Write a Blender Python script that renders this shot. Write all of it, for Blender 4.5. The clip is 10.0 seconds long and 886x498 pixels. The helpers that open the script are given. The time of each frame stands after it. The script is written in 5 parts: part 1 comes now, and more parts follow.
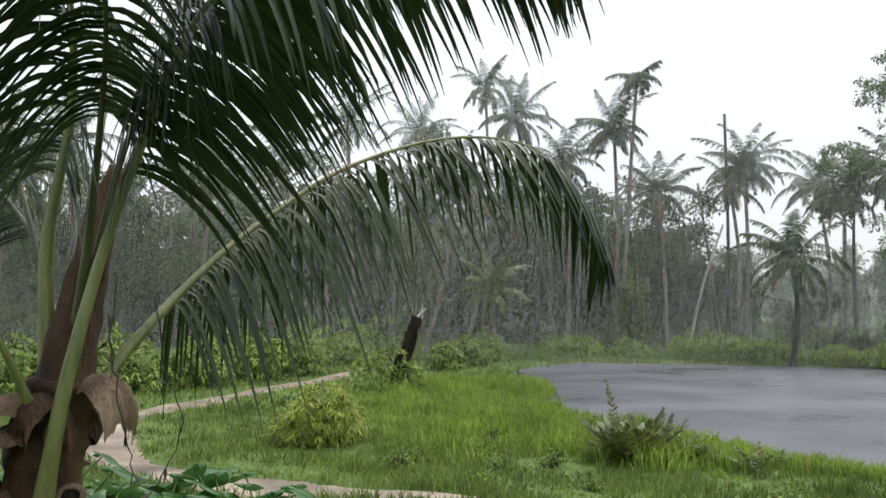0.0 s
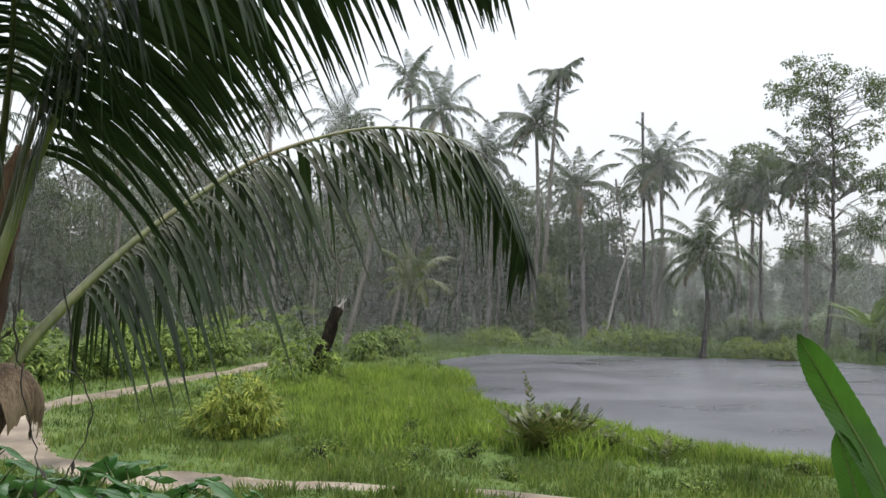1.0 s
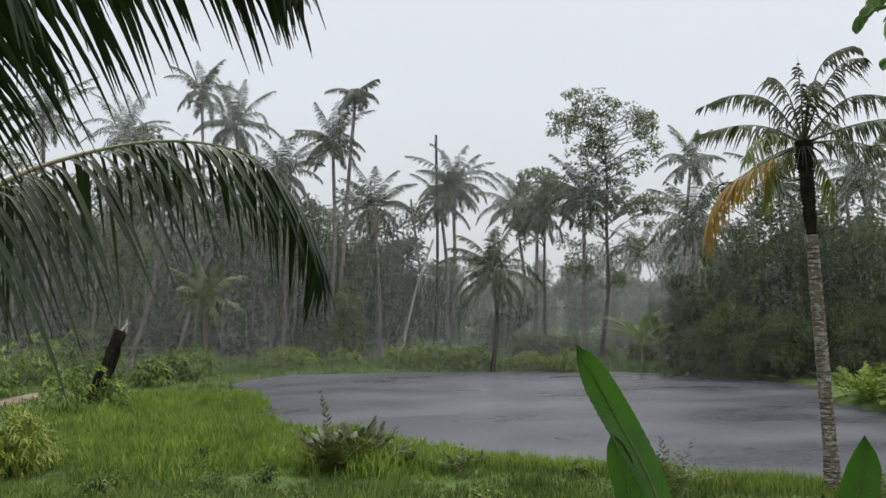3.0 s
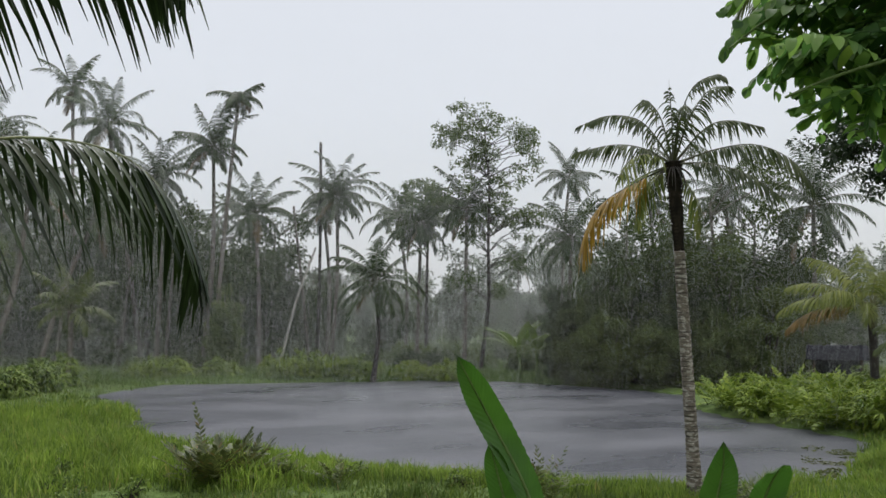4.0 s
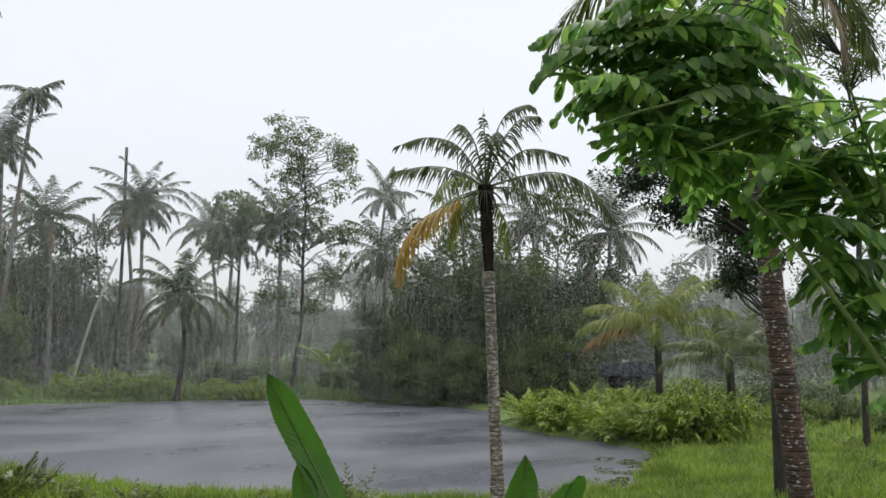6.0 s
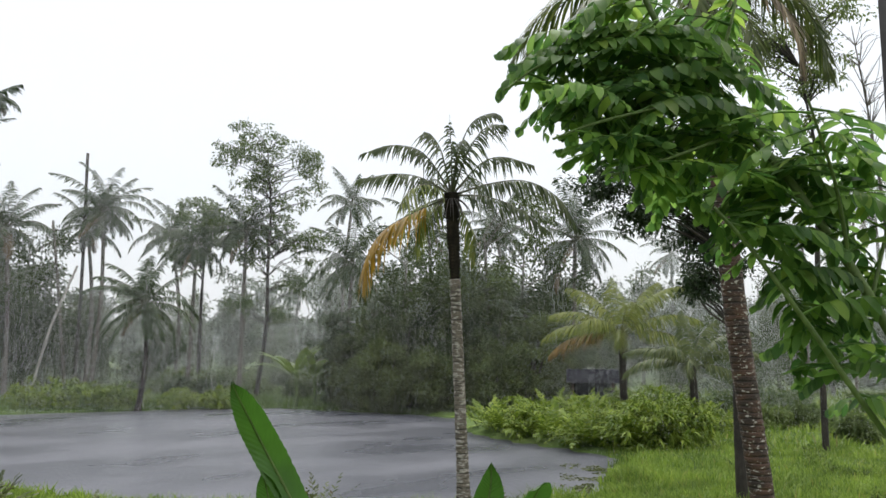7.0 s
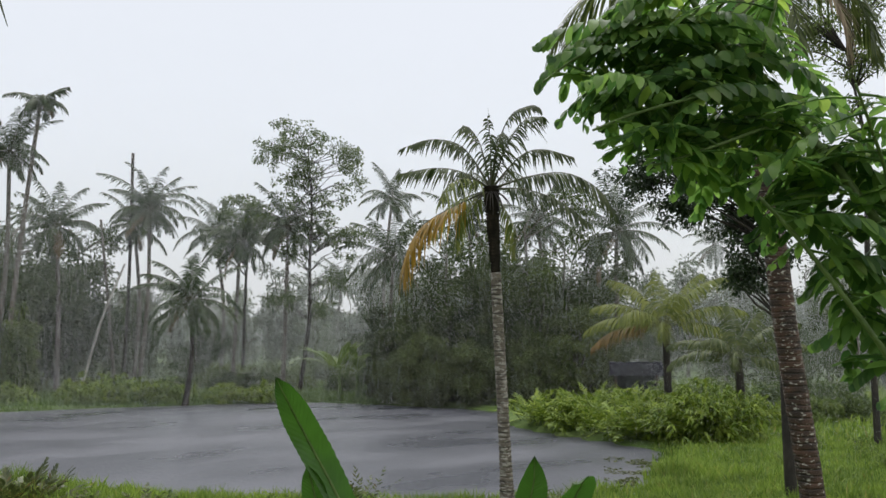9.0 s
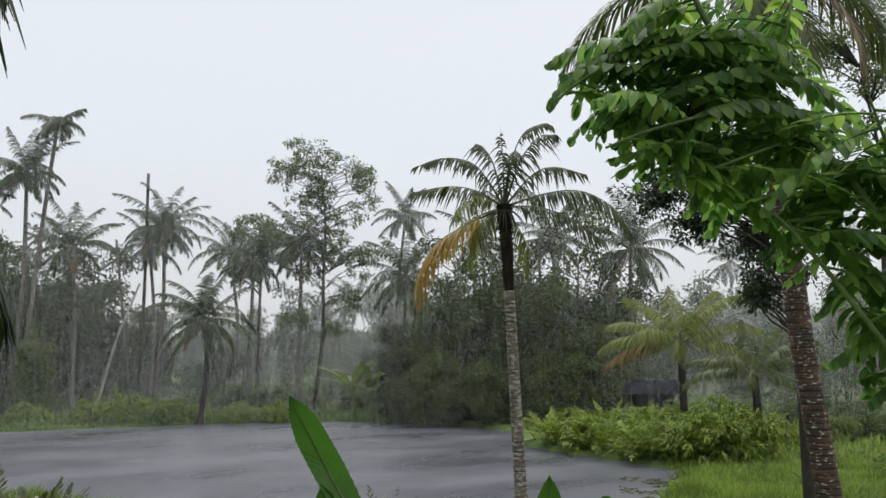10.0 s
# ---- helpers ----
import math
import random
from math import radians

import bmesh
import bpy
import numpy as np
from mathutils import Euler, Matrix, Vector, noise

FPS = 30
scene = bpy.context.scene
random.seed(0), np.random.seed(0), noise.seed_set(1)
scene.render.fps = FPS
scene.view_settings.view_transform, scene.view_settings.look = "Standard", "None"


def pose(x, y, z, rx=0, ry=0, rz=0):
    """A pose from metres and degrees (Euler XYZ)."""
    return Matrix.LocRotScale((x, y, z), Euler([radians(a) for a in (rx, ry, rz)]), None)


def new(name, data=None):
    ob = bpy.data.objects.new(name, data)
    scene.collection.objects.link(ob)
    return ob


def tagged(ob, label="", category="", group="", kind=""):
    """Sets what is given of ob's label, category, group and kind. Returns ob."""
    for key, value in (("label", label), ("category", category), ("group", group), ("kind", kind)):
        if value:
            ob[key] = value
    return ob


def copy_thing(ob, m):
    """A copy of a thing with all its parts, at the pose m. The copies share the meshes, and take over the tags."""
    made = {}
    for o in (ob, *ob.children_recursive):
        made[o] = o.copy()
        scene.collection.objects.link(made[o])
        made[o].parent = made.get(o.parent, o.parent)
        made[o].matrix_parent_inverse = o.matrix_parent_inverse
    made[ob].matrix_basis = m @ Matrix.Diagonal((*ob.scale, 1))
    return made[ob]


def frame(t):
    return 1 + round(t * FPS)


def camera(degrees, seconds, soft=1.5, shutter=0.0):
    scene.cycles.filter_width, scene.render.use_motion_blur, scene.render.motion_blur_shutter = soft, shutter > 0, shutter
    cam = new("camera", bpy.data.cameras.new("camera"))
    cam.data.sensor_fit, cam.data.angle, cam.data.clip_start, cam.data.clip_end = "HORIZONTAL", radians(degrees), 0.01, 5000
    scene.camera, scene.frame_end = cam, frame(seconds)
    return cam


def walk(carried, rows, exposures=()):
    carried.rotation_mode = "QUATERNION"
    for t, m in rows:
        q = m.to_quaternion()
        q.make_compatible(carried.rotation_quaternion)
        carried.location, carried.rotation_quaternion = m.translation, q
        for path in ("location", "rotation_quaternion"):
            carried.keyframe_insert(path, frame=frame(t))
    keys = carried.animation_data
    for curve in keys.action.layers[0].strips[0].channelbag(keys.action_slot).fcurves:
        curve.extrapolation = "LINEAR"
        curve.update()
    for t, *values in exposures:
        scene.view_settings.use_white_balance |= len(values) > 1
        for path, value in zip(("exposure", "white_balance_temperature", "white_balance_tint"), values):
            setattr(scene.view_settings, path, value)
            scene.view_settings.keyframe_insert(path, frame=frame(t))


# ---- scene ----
cam = camera(56.66, 10.0)
PATH = [
    (0.0, pose(0, 0, 3, 94.00, 0.00, 0.00)),
    (0.5, pose(0, 0, 3, 93.50, -0.47, -2.29)),
    (1.0, pose(0, 0, 3, 93.39, -0.57, -5.47)),
    (1.5, pose(0, 0, 3, 93.48, -0.57, -9.07)),
    (2.0, pose(0, 0, 3, 93.77, -0.26, -12.60)),
    (2.5, pose(0, 0, 3, 94.24, 0.31, -15.91)),
    (4.0, pose(0, 0, 3, 95.36, 0.01, -27.74)),
    (4.5, pose(0, 0, 3, 95.41, -0.17, -31.88)),
    (5.0, pose(0, 0, 3, 95.68, -0.42, -35.37)),
    (5.5, pose(0, 0, 3, 96.17, -0.40, -38.33)),
    (6.0, pose(0, 0, 3, 96.57, -0.26, -40.66)),
    (7.5, pose(0, 0, 3, 97.19, 0.02, -43.24)),
    (8.0, pose(0, 0, 3, 97.06, 0.16, -42.71)),
    (8.5, pose(0, 0, 3, 96.86, 0.34, -41.25)),
    (9.0, pose(0, 0, 3, 96.69, 0.37, -40.13)),
    (9.5, pose(0, 0, 3, 96.78, 0.39, -39.51)),
    (10.0, pose(0, 0, 3, 97.97, 0.50, -39.18)),
]
walk(cam, PATH, [(0.0, 0.36), (1.0, 0.34), (1.6, 0.22), (2.1, 0.06), (2.5, -0.04), (4.0, -0.14), (4.8, -0.08), (5.5, 0.05), (6.2, 0.18), (7.5, 0.32), (8.2, 0.29), (9.0, 0.0), (10.0, -0.03)])

# ---- daylight: an overcast monsoon sky, with a very wide, weak sun near the zenith ----
world = bpy.data.worlds.new("overcast")
scene.world = world
world.use_nodes = True
wn, wl = world.node_tree.nodes, world.node_tree.links
sky = wn.new("ShaderNodeTexSky")
sky.sky_type, sky.sun_disc = "NISHITA", False
sky.sun_elevation, sky.sun_rotation = radians(62), radians(150)
sky.air_density, sky.dust_density, sky.ozone_density = 1.0, 6.0, 1.0
sky_bg = wn["Background"]
sky_bg.inputs["Strength"].default_value = 0.05
wl.new(sky.outputs[0], sky_bg.inputs["Color"])
cloud = wn.new("ShaderNodeBackground")
cloud.inputs["Color"].default_value = (0.745, 0.76, 0.785, 1)
cloud.inputs["Strength"].default_value = 1.0
both = wn.new("ShaderNodeAddShader")
wl.new(sky_bg.outputs[0], both.inputs[0])
wl.new(cloud.outputs[0], both.inputs[1])
wl.new(both.outputs[0], wn["World Output"].inputs["Surface"])
sun = new("sun", bpy.data.lights.new("sun", "SUN"))
sun.data.energy, sun.data.angle, sun.data.color = 2.35, radians(50), (1.0, 0.98, 0.94)
sun.matrix_world = pose(0, 0, 40, 28, 0, 150)

# ---- materials ----


def nodes_of(mat):
    mat.use_nodes = True
    return mat.node_tree.nodes, mat.node_tree.links


def leaf_material(name, dark, light, rough=0.35, through_light=0.3, patch=6.0, old=None, mottle=0.55, spec=0.45, vary=0.0):
    """A wet leaf: each blade its own shade between dark and light, mottled, with light coming through it."""
    mat = bpy.data.materials.new(name)
    n, l = nodes_of(mat)
    p = n["Principled BSDF"]
    geo = n.new("ShaderNodeNewGeometry")
    ramp = n.new("ShaderNodeValToRGB")
    ramp.color_ramp.elements[0].color = (*dark, 1)
    ramp.color_ramp.elements[1].color = (*light, 1)
    if old:
        e = ramp.color_ramp.elements.new(0.95)
        e.color = (*light, 1)
        ramp.color_ramp.elements[-1].color = (*old, 1)
    l.new(geo.outputs["Random Per Island"], ramp.inputs[0])
    co = n.new("ShaderNodeTexCoord")
    tex = n.new("ShaderNodeTexNoise")
    tex.inputs["Scale"].default_value, tex.inputs["Detail"].default_value = patch, 3
    l.new(co.outputs["Object"], tex.inputs["Vector"])
    mul = n.new("ShaderNodeMix")
    mul.data_type, mul.blend_type = "RGBA", "MULTIPLY"
    mul.inputs[0].default_value = mottle
    l.new(ramp.outputs[0], mul.inputs[6])
    shade = n.new("ShaderNodeValToRGB")
    shade.color_ramp.elements[0].position, shade.color_ramp.elements[1].position = 0.3, 0.7
    shade.color_ramp.elements[0].color, shade.color_ramp.elements[1].color = (0.45, 0.5, 0.45, 1), (1.25, 1.2, 1.1, 1)
    l.new(tex.outputs["Fac"], shade.inputs[0])
    l.new(shade.outputs[0], mul.inputs[7])
    if vary:
        info, tint, each = n.new("ShaderNodeObjectInfo"), n.new("ShaderNodeValToRGB"), n.new("ShaderNodeMix")
        tint.color_ramp.elements[0].color, tint.color_ramp.elements[1].color = (1 - vary, 1 - vary, 1 - 0.7 * vary, 1), (1 + vary, 1 + 0.8 * vary, 1 + 0.2 * vary, 1)
        each.data_type, each.blend_type = "RGBA", "MULTIPLY"
        each.inputs[0].default_value = 1.0
        l.new(info.outputs["Random"], tint.inputs[0])
        l.new(mul.outputs[2], each.inputs[6])
        l.new(tint.outputs[0], each.inputs[7])
        mul = each
    l.new(mul.outputs[2], p.inputs["Base Color"])
    p.inputs["Roughness"].default_value = rough
    p.inputs["Specular IOR Level"].default_value = spec
    tr = n.new("ShaderNodeBsdfTranslucent")
    l.new(mul.outputs[2], tr.inputs["Color"])
    mix = n.new("ShaderNodeMixShader")
    mix.inputs[0].default_value = through_light
    l.new(p.outputs[0], mix.inputs[1])
    l.new(tr.outputs[0], mix.inputs[2])
    l.new(mix.outputs[0], n["Material Output"].inputs["Surface"])
    return mat


def rough_material(name, colours, scale=3.0, fine=30.0, rough=0.8, bump=0.3, stretch=(1, 1, 1), spec=0.3):
    """Earth, bark, fibre: colours laid by coarse noise, a finer grain over it, and relief."""
    mat = bpy.data.materials.new(name)
    n, l = nodes_of(mat)
    p = n["Principled BSDF"]
    co = n.new("ShaderNodeTexCoord")
    mp = n.new("ShaderNodeMapping")
    mp.inputs["Scale"].default_value = stretch
    l.new(co.outputs["Object"], mp.inputs["Vector"])
    a, b = n.new("ShaderNodeTexNoise"), n.new("ShaderNodeTexNoise")
    a.inputs["Scale"].default_value, a.inputs["Detail"].default_value = scale, 6
    b.inputs["Scale"].default_value, b.inputs["Detail"].default_value = fine, 4
    l.new(mp.outputs[0], a.inputs["Vector"])
    l.new(mp.outputs[0], b.inputs["Vector"])
    ramp = n.new("ShaderNodeValToRGB")
    cr = ramp.color_ramp
    cr.elements[0].position, cr.elements[1].position = 0.3, 0.7
    cr.elements[0].color, cr.elements[1].color = (*colours[0], 1), (*colours[-1], 1)
    for i, c in enumerate(colours[1:-1]):
        e = cr.elements.new(0.3 + 0.4 * (i + 1) / (len(colours) - 1))
        e.color = (*c, 1)
    l.new(a.outputs["Fac"], ramp.inputs[0])
    mul = n.new("ShaderNodeMix")
    mul.data_type, mul.blend_type = "RGBA", "OVERLAY"
    mul.inputs[0].default_value = 0.6
    l.new(ramp.outputs[0], mul.inputs[6])
    l.new(b.outputs["Fac"], mul.inputs[7])
    l.new(mul.outputs[2], p.inputs["Base Color"])
    p.inputs["Roughness"].default_value = rough
    p.inputs["Specular IOR Level"].default_value = spec
    bm = n.new("ShaderNodeBump")
    bm.inputs["Strength"].default_value, bm.inputs["Distance"].default_value = bump, 0.03
    l.new(b.outputs["Fac"], bm.inputs["Height"])
    l.new(bm.outputs[0], p.inputs["Normal"])
    return mat


M_PALM = leaf_material("wet_palm_leaflet", (0.022, 0.045, 0.014), (0.06, 0.095, 0.032), 0.5, 0.25, 3.0)
# near palm: the darkness of its backlit undersides is put into this colour
M_PALM_NEAR = leaf_material("young_palm_leaflet_backlit", (0.008, 0.018, 0.006), (0.034, 0.058, 0.02), 0.3, 0.08, 5.0, spec=0.3)
M_PALM_OLD = leaf_material("yellowing_palm_leaflet", (0.28, 0.17, 0.02), (0.5, 0.30, 0.04), 0.4, 0.35, 4.0)
M_PALM_MID = leaf_material("olive_palm_leaflet", (0.045, 0.075, 0.02), (0.14, 0.17, 0.05), 0.4, 0.35, 3.0)
M_PALM_YELLOW = leaf_material("yellow_green_palm_leaflet", (0.105, 0.15, 0.035), (0.30, 0.33, 0.09), 0.45, 0.35, 3.0, spec=0.3)
M_PALM_DEEP = leaf_material("deep_green_palm_leaflet", (0.03, 0.052, 0.015), (0.09, 0.12, 0.035), 0.4, 0.35, 3.0)
M_PALM_RUST = leaf_material("rusty_palm_leaflet", (0.14, 0.10, 0.03), (0.30, 0.19, 0.06), 0.5, 0.3, 3.0)
M_PALM_DRY = leaf_material("dry_palm_leaflet", (0.12, 0.09, 0.06), (0.26, 0.20, 0.12), 0.7, 0.2, 3.0)
M_TREE = leaf_material("broad_tree_leaf", (0.075, 0.115, 0.042), (0.17, 0.23, 0.085), 0.6, 0.45, 0.5, spec=0.2, vary=0.25)
M_WOOD_FAR = leaf_material("forest_leaf", (0.045, 0.072, 0.032), (0.095, 0.135, 0.055), 0.8, 0.3, 0.3, mottle=0.95, spec=0.1, vary=0.35)
M_MANGROVE = leaf_material("mangrove_leaf", (0.042, 0.068, 0.03), (0.11, 0.15, 0.06), 0.7, 0.25, 1.1, mottle=1.0, spec=0.15, vary=0.45)
M_SMALL = leaf_material("small_dark_leaf", (0.016, 0.035, 0.014), (0.045, 0.075, 0.028), 0.3, 0.2, 1.0)
M_HEDGE = leaf_material("hedge_leaf", (0.05, 0.105, 0.026), (0.32, 0.43, 0.11), 0.5, 0.3, 0.9, spec=0.2, vary=0.2)
M_BAMBOO = leaf_material("yellow_green_blade", (0.08, 0.165, 0.025), (0.48, 0.52, 0.11), 0.5, 0.35, 1.5, spec=0.2)
M_FERN = leaf_material("swamp_fern_leaflet", (0.04, 0.06, 0.018), (0.15, 0.175, 0.05), 0.35, 0.25, 2.0, (0.15, 0.09, 0.03))
M_SHRUB = leaf_material("bank_fern_leaflet", (0.08, 0.15, 0.015), (0.28, 0.37, 0.05), 0.5, 0.3, 0.9, mottle=0.8, spec=0.2)
M_GRASS_TALL = leaf_material("tall_grass_blade", (0.10, 0.185, 0.022), (0.31, 0.43, 0.08), 0.5, 0.4, 0.9, (0.40, 0.34, 0.12), 0.85)
M_GRASS = leaf_material("short_grass_blade", (0.06, 0.115, 0.02), (0.21, 0.29, 0.065), 0.5, 0.35, 0.7, (0.32, 0.26, 0.11), 1.0)
M_GRASS_FAR = leaf_material("shore_grass_blade", (0.08, 0.15, 0.03), (0.18, 0.27, 0.07), 0.45, 0.35, 0.2)
M_PINNATE = leaf_material("fresh_pinnate_leaflet", (0.055, 0.15, 0.042), (0.23, 0.40, 0.10), 0.36, 0.58, 4.0, (0.36, 0.48, 0.09), spec=0.32, vary=0.35)
M_CANNA = leaf_material("canna_leaf_blade", (0.05, 0.135, 0.018), (0.06, 0.155, 0.022), 0.28, 0.45, 8.0)
M_TARO = leaf_material("taro_leaf_blade", (0.03, 0.10, 0.025), (0.06, 0.16, 0.04), 0.25, 0.3, 4.0)
M_BANANA = leaf_material("banana_leaf_blade", (0.09, 0.15, 0.04), (0.20, 0.28, 0.08), 0.3, 0.35, 1.0)
M_BARK = rough_material("grey_bark", [(0.05, 0.045, 0.038), (0.11, 0.10, 0.085), (0.17, 0.16, 0.14)], 2.0, 18.0, 0.75, 0.5, (1, 1, 0.5))
M_BARK_DARK = rough_material("wet_dark_bark", [(0.016, 0.014, 0.012), (0.035, 0.03, 0.025), (0.06, 0.05, 0.04)], 3.0, 22.0, 0.6, 0.6, (1, 1, 0.4))
M_SHAFT = rough_material("black_matted_leaf_bases", [(0.007, 0.006, 0.005), (0.018, 0.015, 0.011), (0.04, 0.032, 0.022)], 7.0, 30.0, 0.85, 0.9, (1, 1, 0.4), 0.12)
M_BARK_PALE = rough_material("pale_dead_wood", [(0.25, 0.24, 0.22), (0.42, 0.41, 0.38)], 2.0, 12.0, 0.7, 0.3, (1, 1, 0.3))
def trunk_material(name, dark, base, pale, ring, pale_from, pale_scale, red=None):
    """A palm trunk: leaf-scar rings broken by noise, lichen blotches, fibrous relief."""
    mat = bpy.data.materials.new(name)
    n, l = nodes_of(mat)
    p = n["Principled BSDF"]
    co, sep, comb = n.new("ShaderNodeTexCoord"), n.new("ShaderNodeSeparateXYZ"), n.new("ShaderNodeCombineXYZ")
    l.new(co.outputs["Object"], sep.inputs[0])
    warp, blotch, grain = n.new("ShaderNodeTexNoise"), n.new("ShaderNodeTexNoise"), n.new("ShaderNodeTexNoise")
    flat = n.new("ShaderNodeMapping")
    flat.inputs["Scale"].default_value = (1, 1, 2.2)
    l.new(co.outputs["Object"], flat.inputs["Vector"])
    for t, sc, dt in ((warp, 4.0, 3), (blotch, pale_scale, 5), (grain, 45.0, 4)):
        t.inputs["Scale"].default_value, t.inputs["Detail"].default_value = sc, dt
        l.new(flat.outputs[0], t.inputs["Vector"])
    shift = n.new("ShaderNodeMath")
    shift.operation = "MULTIPLY_ADD"
    shift.inputs[1].default_value = 0.9 * ring
    l.new(warp.outputs["Fac"], shift.inputs[0])
    l.new(sep.outputs["Z"], shift.inputs[2])
    frac = n.new("ShaderNodeMath")
    frac.operation = "PINGPONG"
    frac.inputs[1].default_value = ring * 0.5
    l.new(shift.outputs[0], frac.inputs[0])
    band = n.new("ShaderNodeMapRange")
    band.inputs["From Min"].default_value, band.inputs["From Max"].default_value = ring * 0.03, ring * 0.22
    l.new(frac.outputs[0], band.inputs["Value"])
    spots = n.new("ShaderNodeMapRange")
    spots.inputs["From Min"].default_value, spots.inputs["From Max"].default_value = pale_from, pale_from + 0.07
    l.new(blotch.outputs["Fac"], spots.inputs["Value"])
    body = n.new("ShaderNodeValToRGB")
    body.color_ramp.elements[0].position, body.color_ramp.elements[1].position = 0.35, 0.68
    body.color_ramp.elements[0].color, body.color_ramp.elements[1].color = (*base, 1), (*(red or [c * 1.5 for c in base]), 1)
    l.new(warp.outputs["Fac"], body.inputs[0])
    m1, m2, m3 = n.new("ShaderNodeMix"), n.new("ShaderNodeMix"), n.new("ShaderNodeMix")
    for m in (m1, m2, m3):
        m.data_type = "RGBA"
    l.new(spots.outputs[0], m1.inputs[0])
    l.new(body.outputs[0], m1.inputs[6])
    m1.inputs[7].default_value = (*pale, 1)
    worn = n.new("ShaderNodeMapRange")
    worn.inputs["From Min"].default_value, worn.inputs["From Max"].default_value = 0.43, 0.54
    l.new(warp.outputs["Fac"], worn.inputs["Value"])
    most = n.new("ShaderNodeMath")
    most.operation = "MAXIMUM"
    l.new(worn.outputs[0], most.inputs[0])
    l.new(band.outputs[0], most.inputs[1])
    l.new(most.outputs[0], m2.inputs[0])
    m2.inputs[6].default_value = (*dark, 1)
    l.new(m1.outputs[2], m2.inputs[7])
    m3.blend_type = "OVERLAY"
    m3.inputs[0].default_value = 0.75
    l.new(m2.outputs[2], m3.inputs[6])
    l.new(grain.outputs["Fac"], m3.inputs[7])
    l.new(m3.outputs[2], p.inputs["Base Color"])
    p.inputs["Roughness"].default_value, p.inputs["Specular IOR Level"].default_value = 0.65, 0.3
    add = n.new("ShaderNodeMath")
    l.new(grain.outputs["Fac"], add.inputs[0])
    l.new(band.outputs[0], add.inputs[1])
    bm = n.new("ShaderNodeBump")
    bm.inputs["Strength"].default_value, bm.inputs["Distance"].default_value = 0.7, 0.02
    l.new(add.outputs[0], bm.inputs["Height"])
    l.new(bm.outputs[0], p.inputs["Normal"])
    return mat


M_TRUNK = trunk_material("coconut_trunk", (0.035, 0.03, 0.025), (0.10, 0.088, 0.075), (0.26, 0.245, 0.22), 0.16, 0.52, 5.0)
M_TRUNK_PALE = trunk_material("lichen_white_trunk", (0.05, 0.043, 0.035), (0.115, 0.098, 0.078), (0.33, 0.31, 0.27), 0.085, 0.5, 9.0)
M_TRUNK_OLD = trunk_material("red_brown_trunk", (0.018, 0.014, 0.011), (0.036, 0.026, 0.02), (0.36, 0.34, 0.30), 0.085, 0.58, 13.0, (0.085, 0.045, 0.028))
M_PETIOLE = rough_material("green_petiole", [(0.07, 0.09, 0.025), (0.12, 0.14, 0.045), (0.16, 0.13, 0.06)], 3.0, 30.0, 0.4, 0.15, (1, 1, 0.2), 0.5)
# darker copy of the green petiole, with crown shade painted into the colour
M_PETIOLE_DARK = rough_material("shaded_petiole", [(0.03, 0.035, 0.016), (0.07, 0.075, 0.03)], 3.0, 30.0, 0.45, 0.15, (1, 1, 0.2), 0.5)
M_STEM = rough_material("green_stem", [(0.06, 0.10, 0.026), (0.12, 0.17, 0.05)], 6.0, 40.0, 0.45, 0.2)
M_FIBRE = rough_material("coir_fibre", [(0.014, 0.008, 0.005), (0.06, 0.034, 0.02), (0.16, 0.098, 0.055)], 4.0, 60.0, 0.85, 0.8, (1, 1, 0.25))
M_FIBRE_PALE = rough_material("dry_tan_fibre", [(0.05, 0.035, 0.022), (0.16, 0.115, 0.075), (0.30, 0.23, 0.16)], 5.0, 70.0, 0.9, 0.8, (1, 1, 0.2))
M_SAND = rough_material("wet_sandy_earth", [(0.06, 0.045, 0.03), (0.20, 0.155, 0.11), (0.40, 0.34, 0.26)], 0.9, 16.0, 0.4, 0.35, (1, 1, 1), 0.5)
M_GROUND = rough_material("turf", [(0.04, 0.065, 0.014), (0.075, 0.125, 0.025), (0.12, 0.16, 0.045)], 0.35, 9.0, 0.9, 0.6)
M_TARP = rough_material("dark_tarpaulin", [(0.008, 0.009, 0.012), (0.02, 0.022, 0.028)], 2.0, 10.0, 0.9, 0.2, (1, 1, 1), 0.08)
M_PLANK = rough_material("weathered_plank", [(0.06, 0.045, 0.035), (0.12, 0.09, 0.07)], 2.0, 14.0, 0.8, 0.4)
M_POST = rough_material("black_painted_post", [(0.006, 0.006, 0.007), (0.014, 0.013, 0.013)], 4.0, 30.0, 0.5, 0.1)


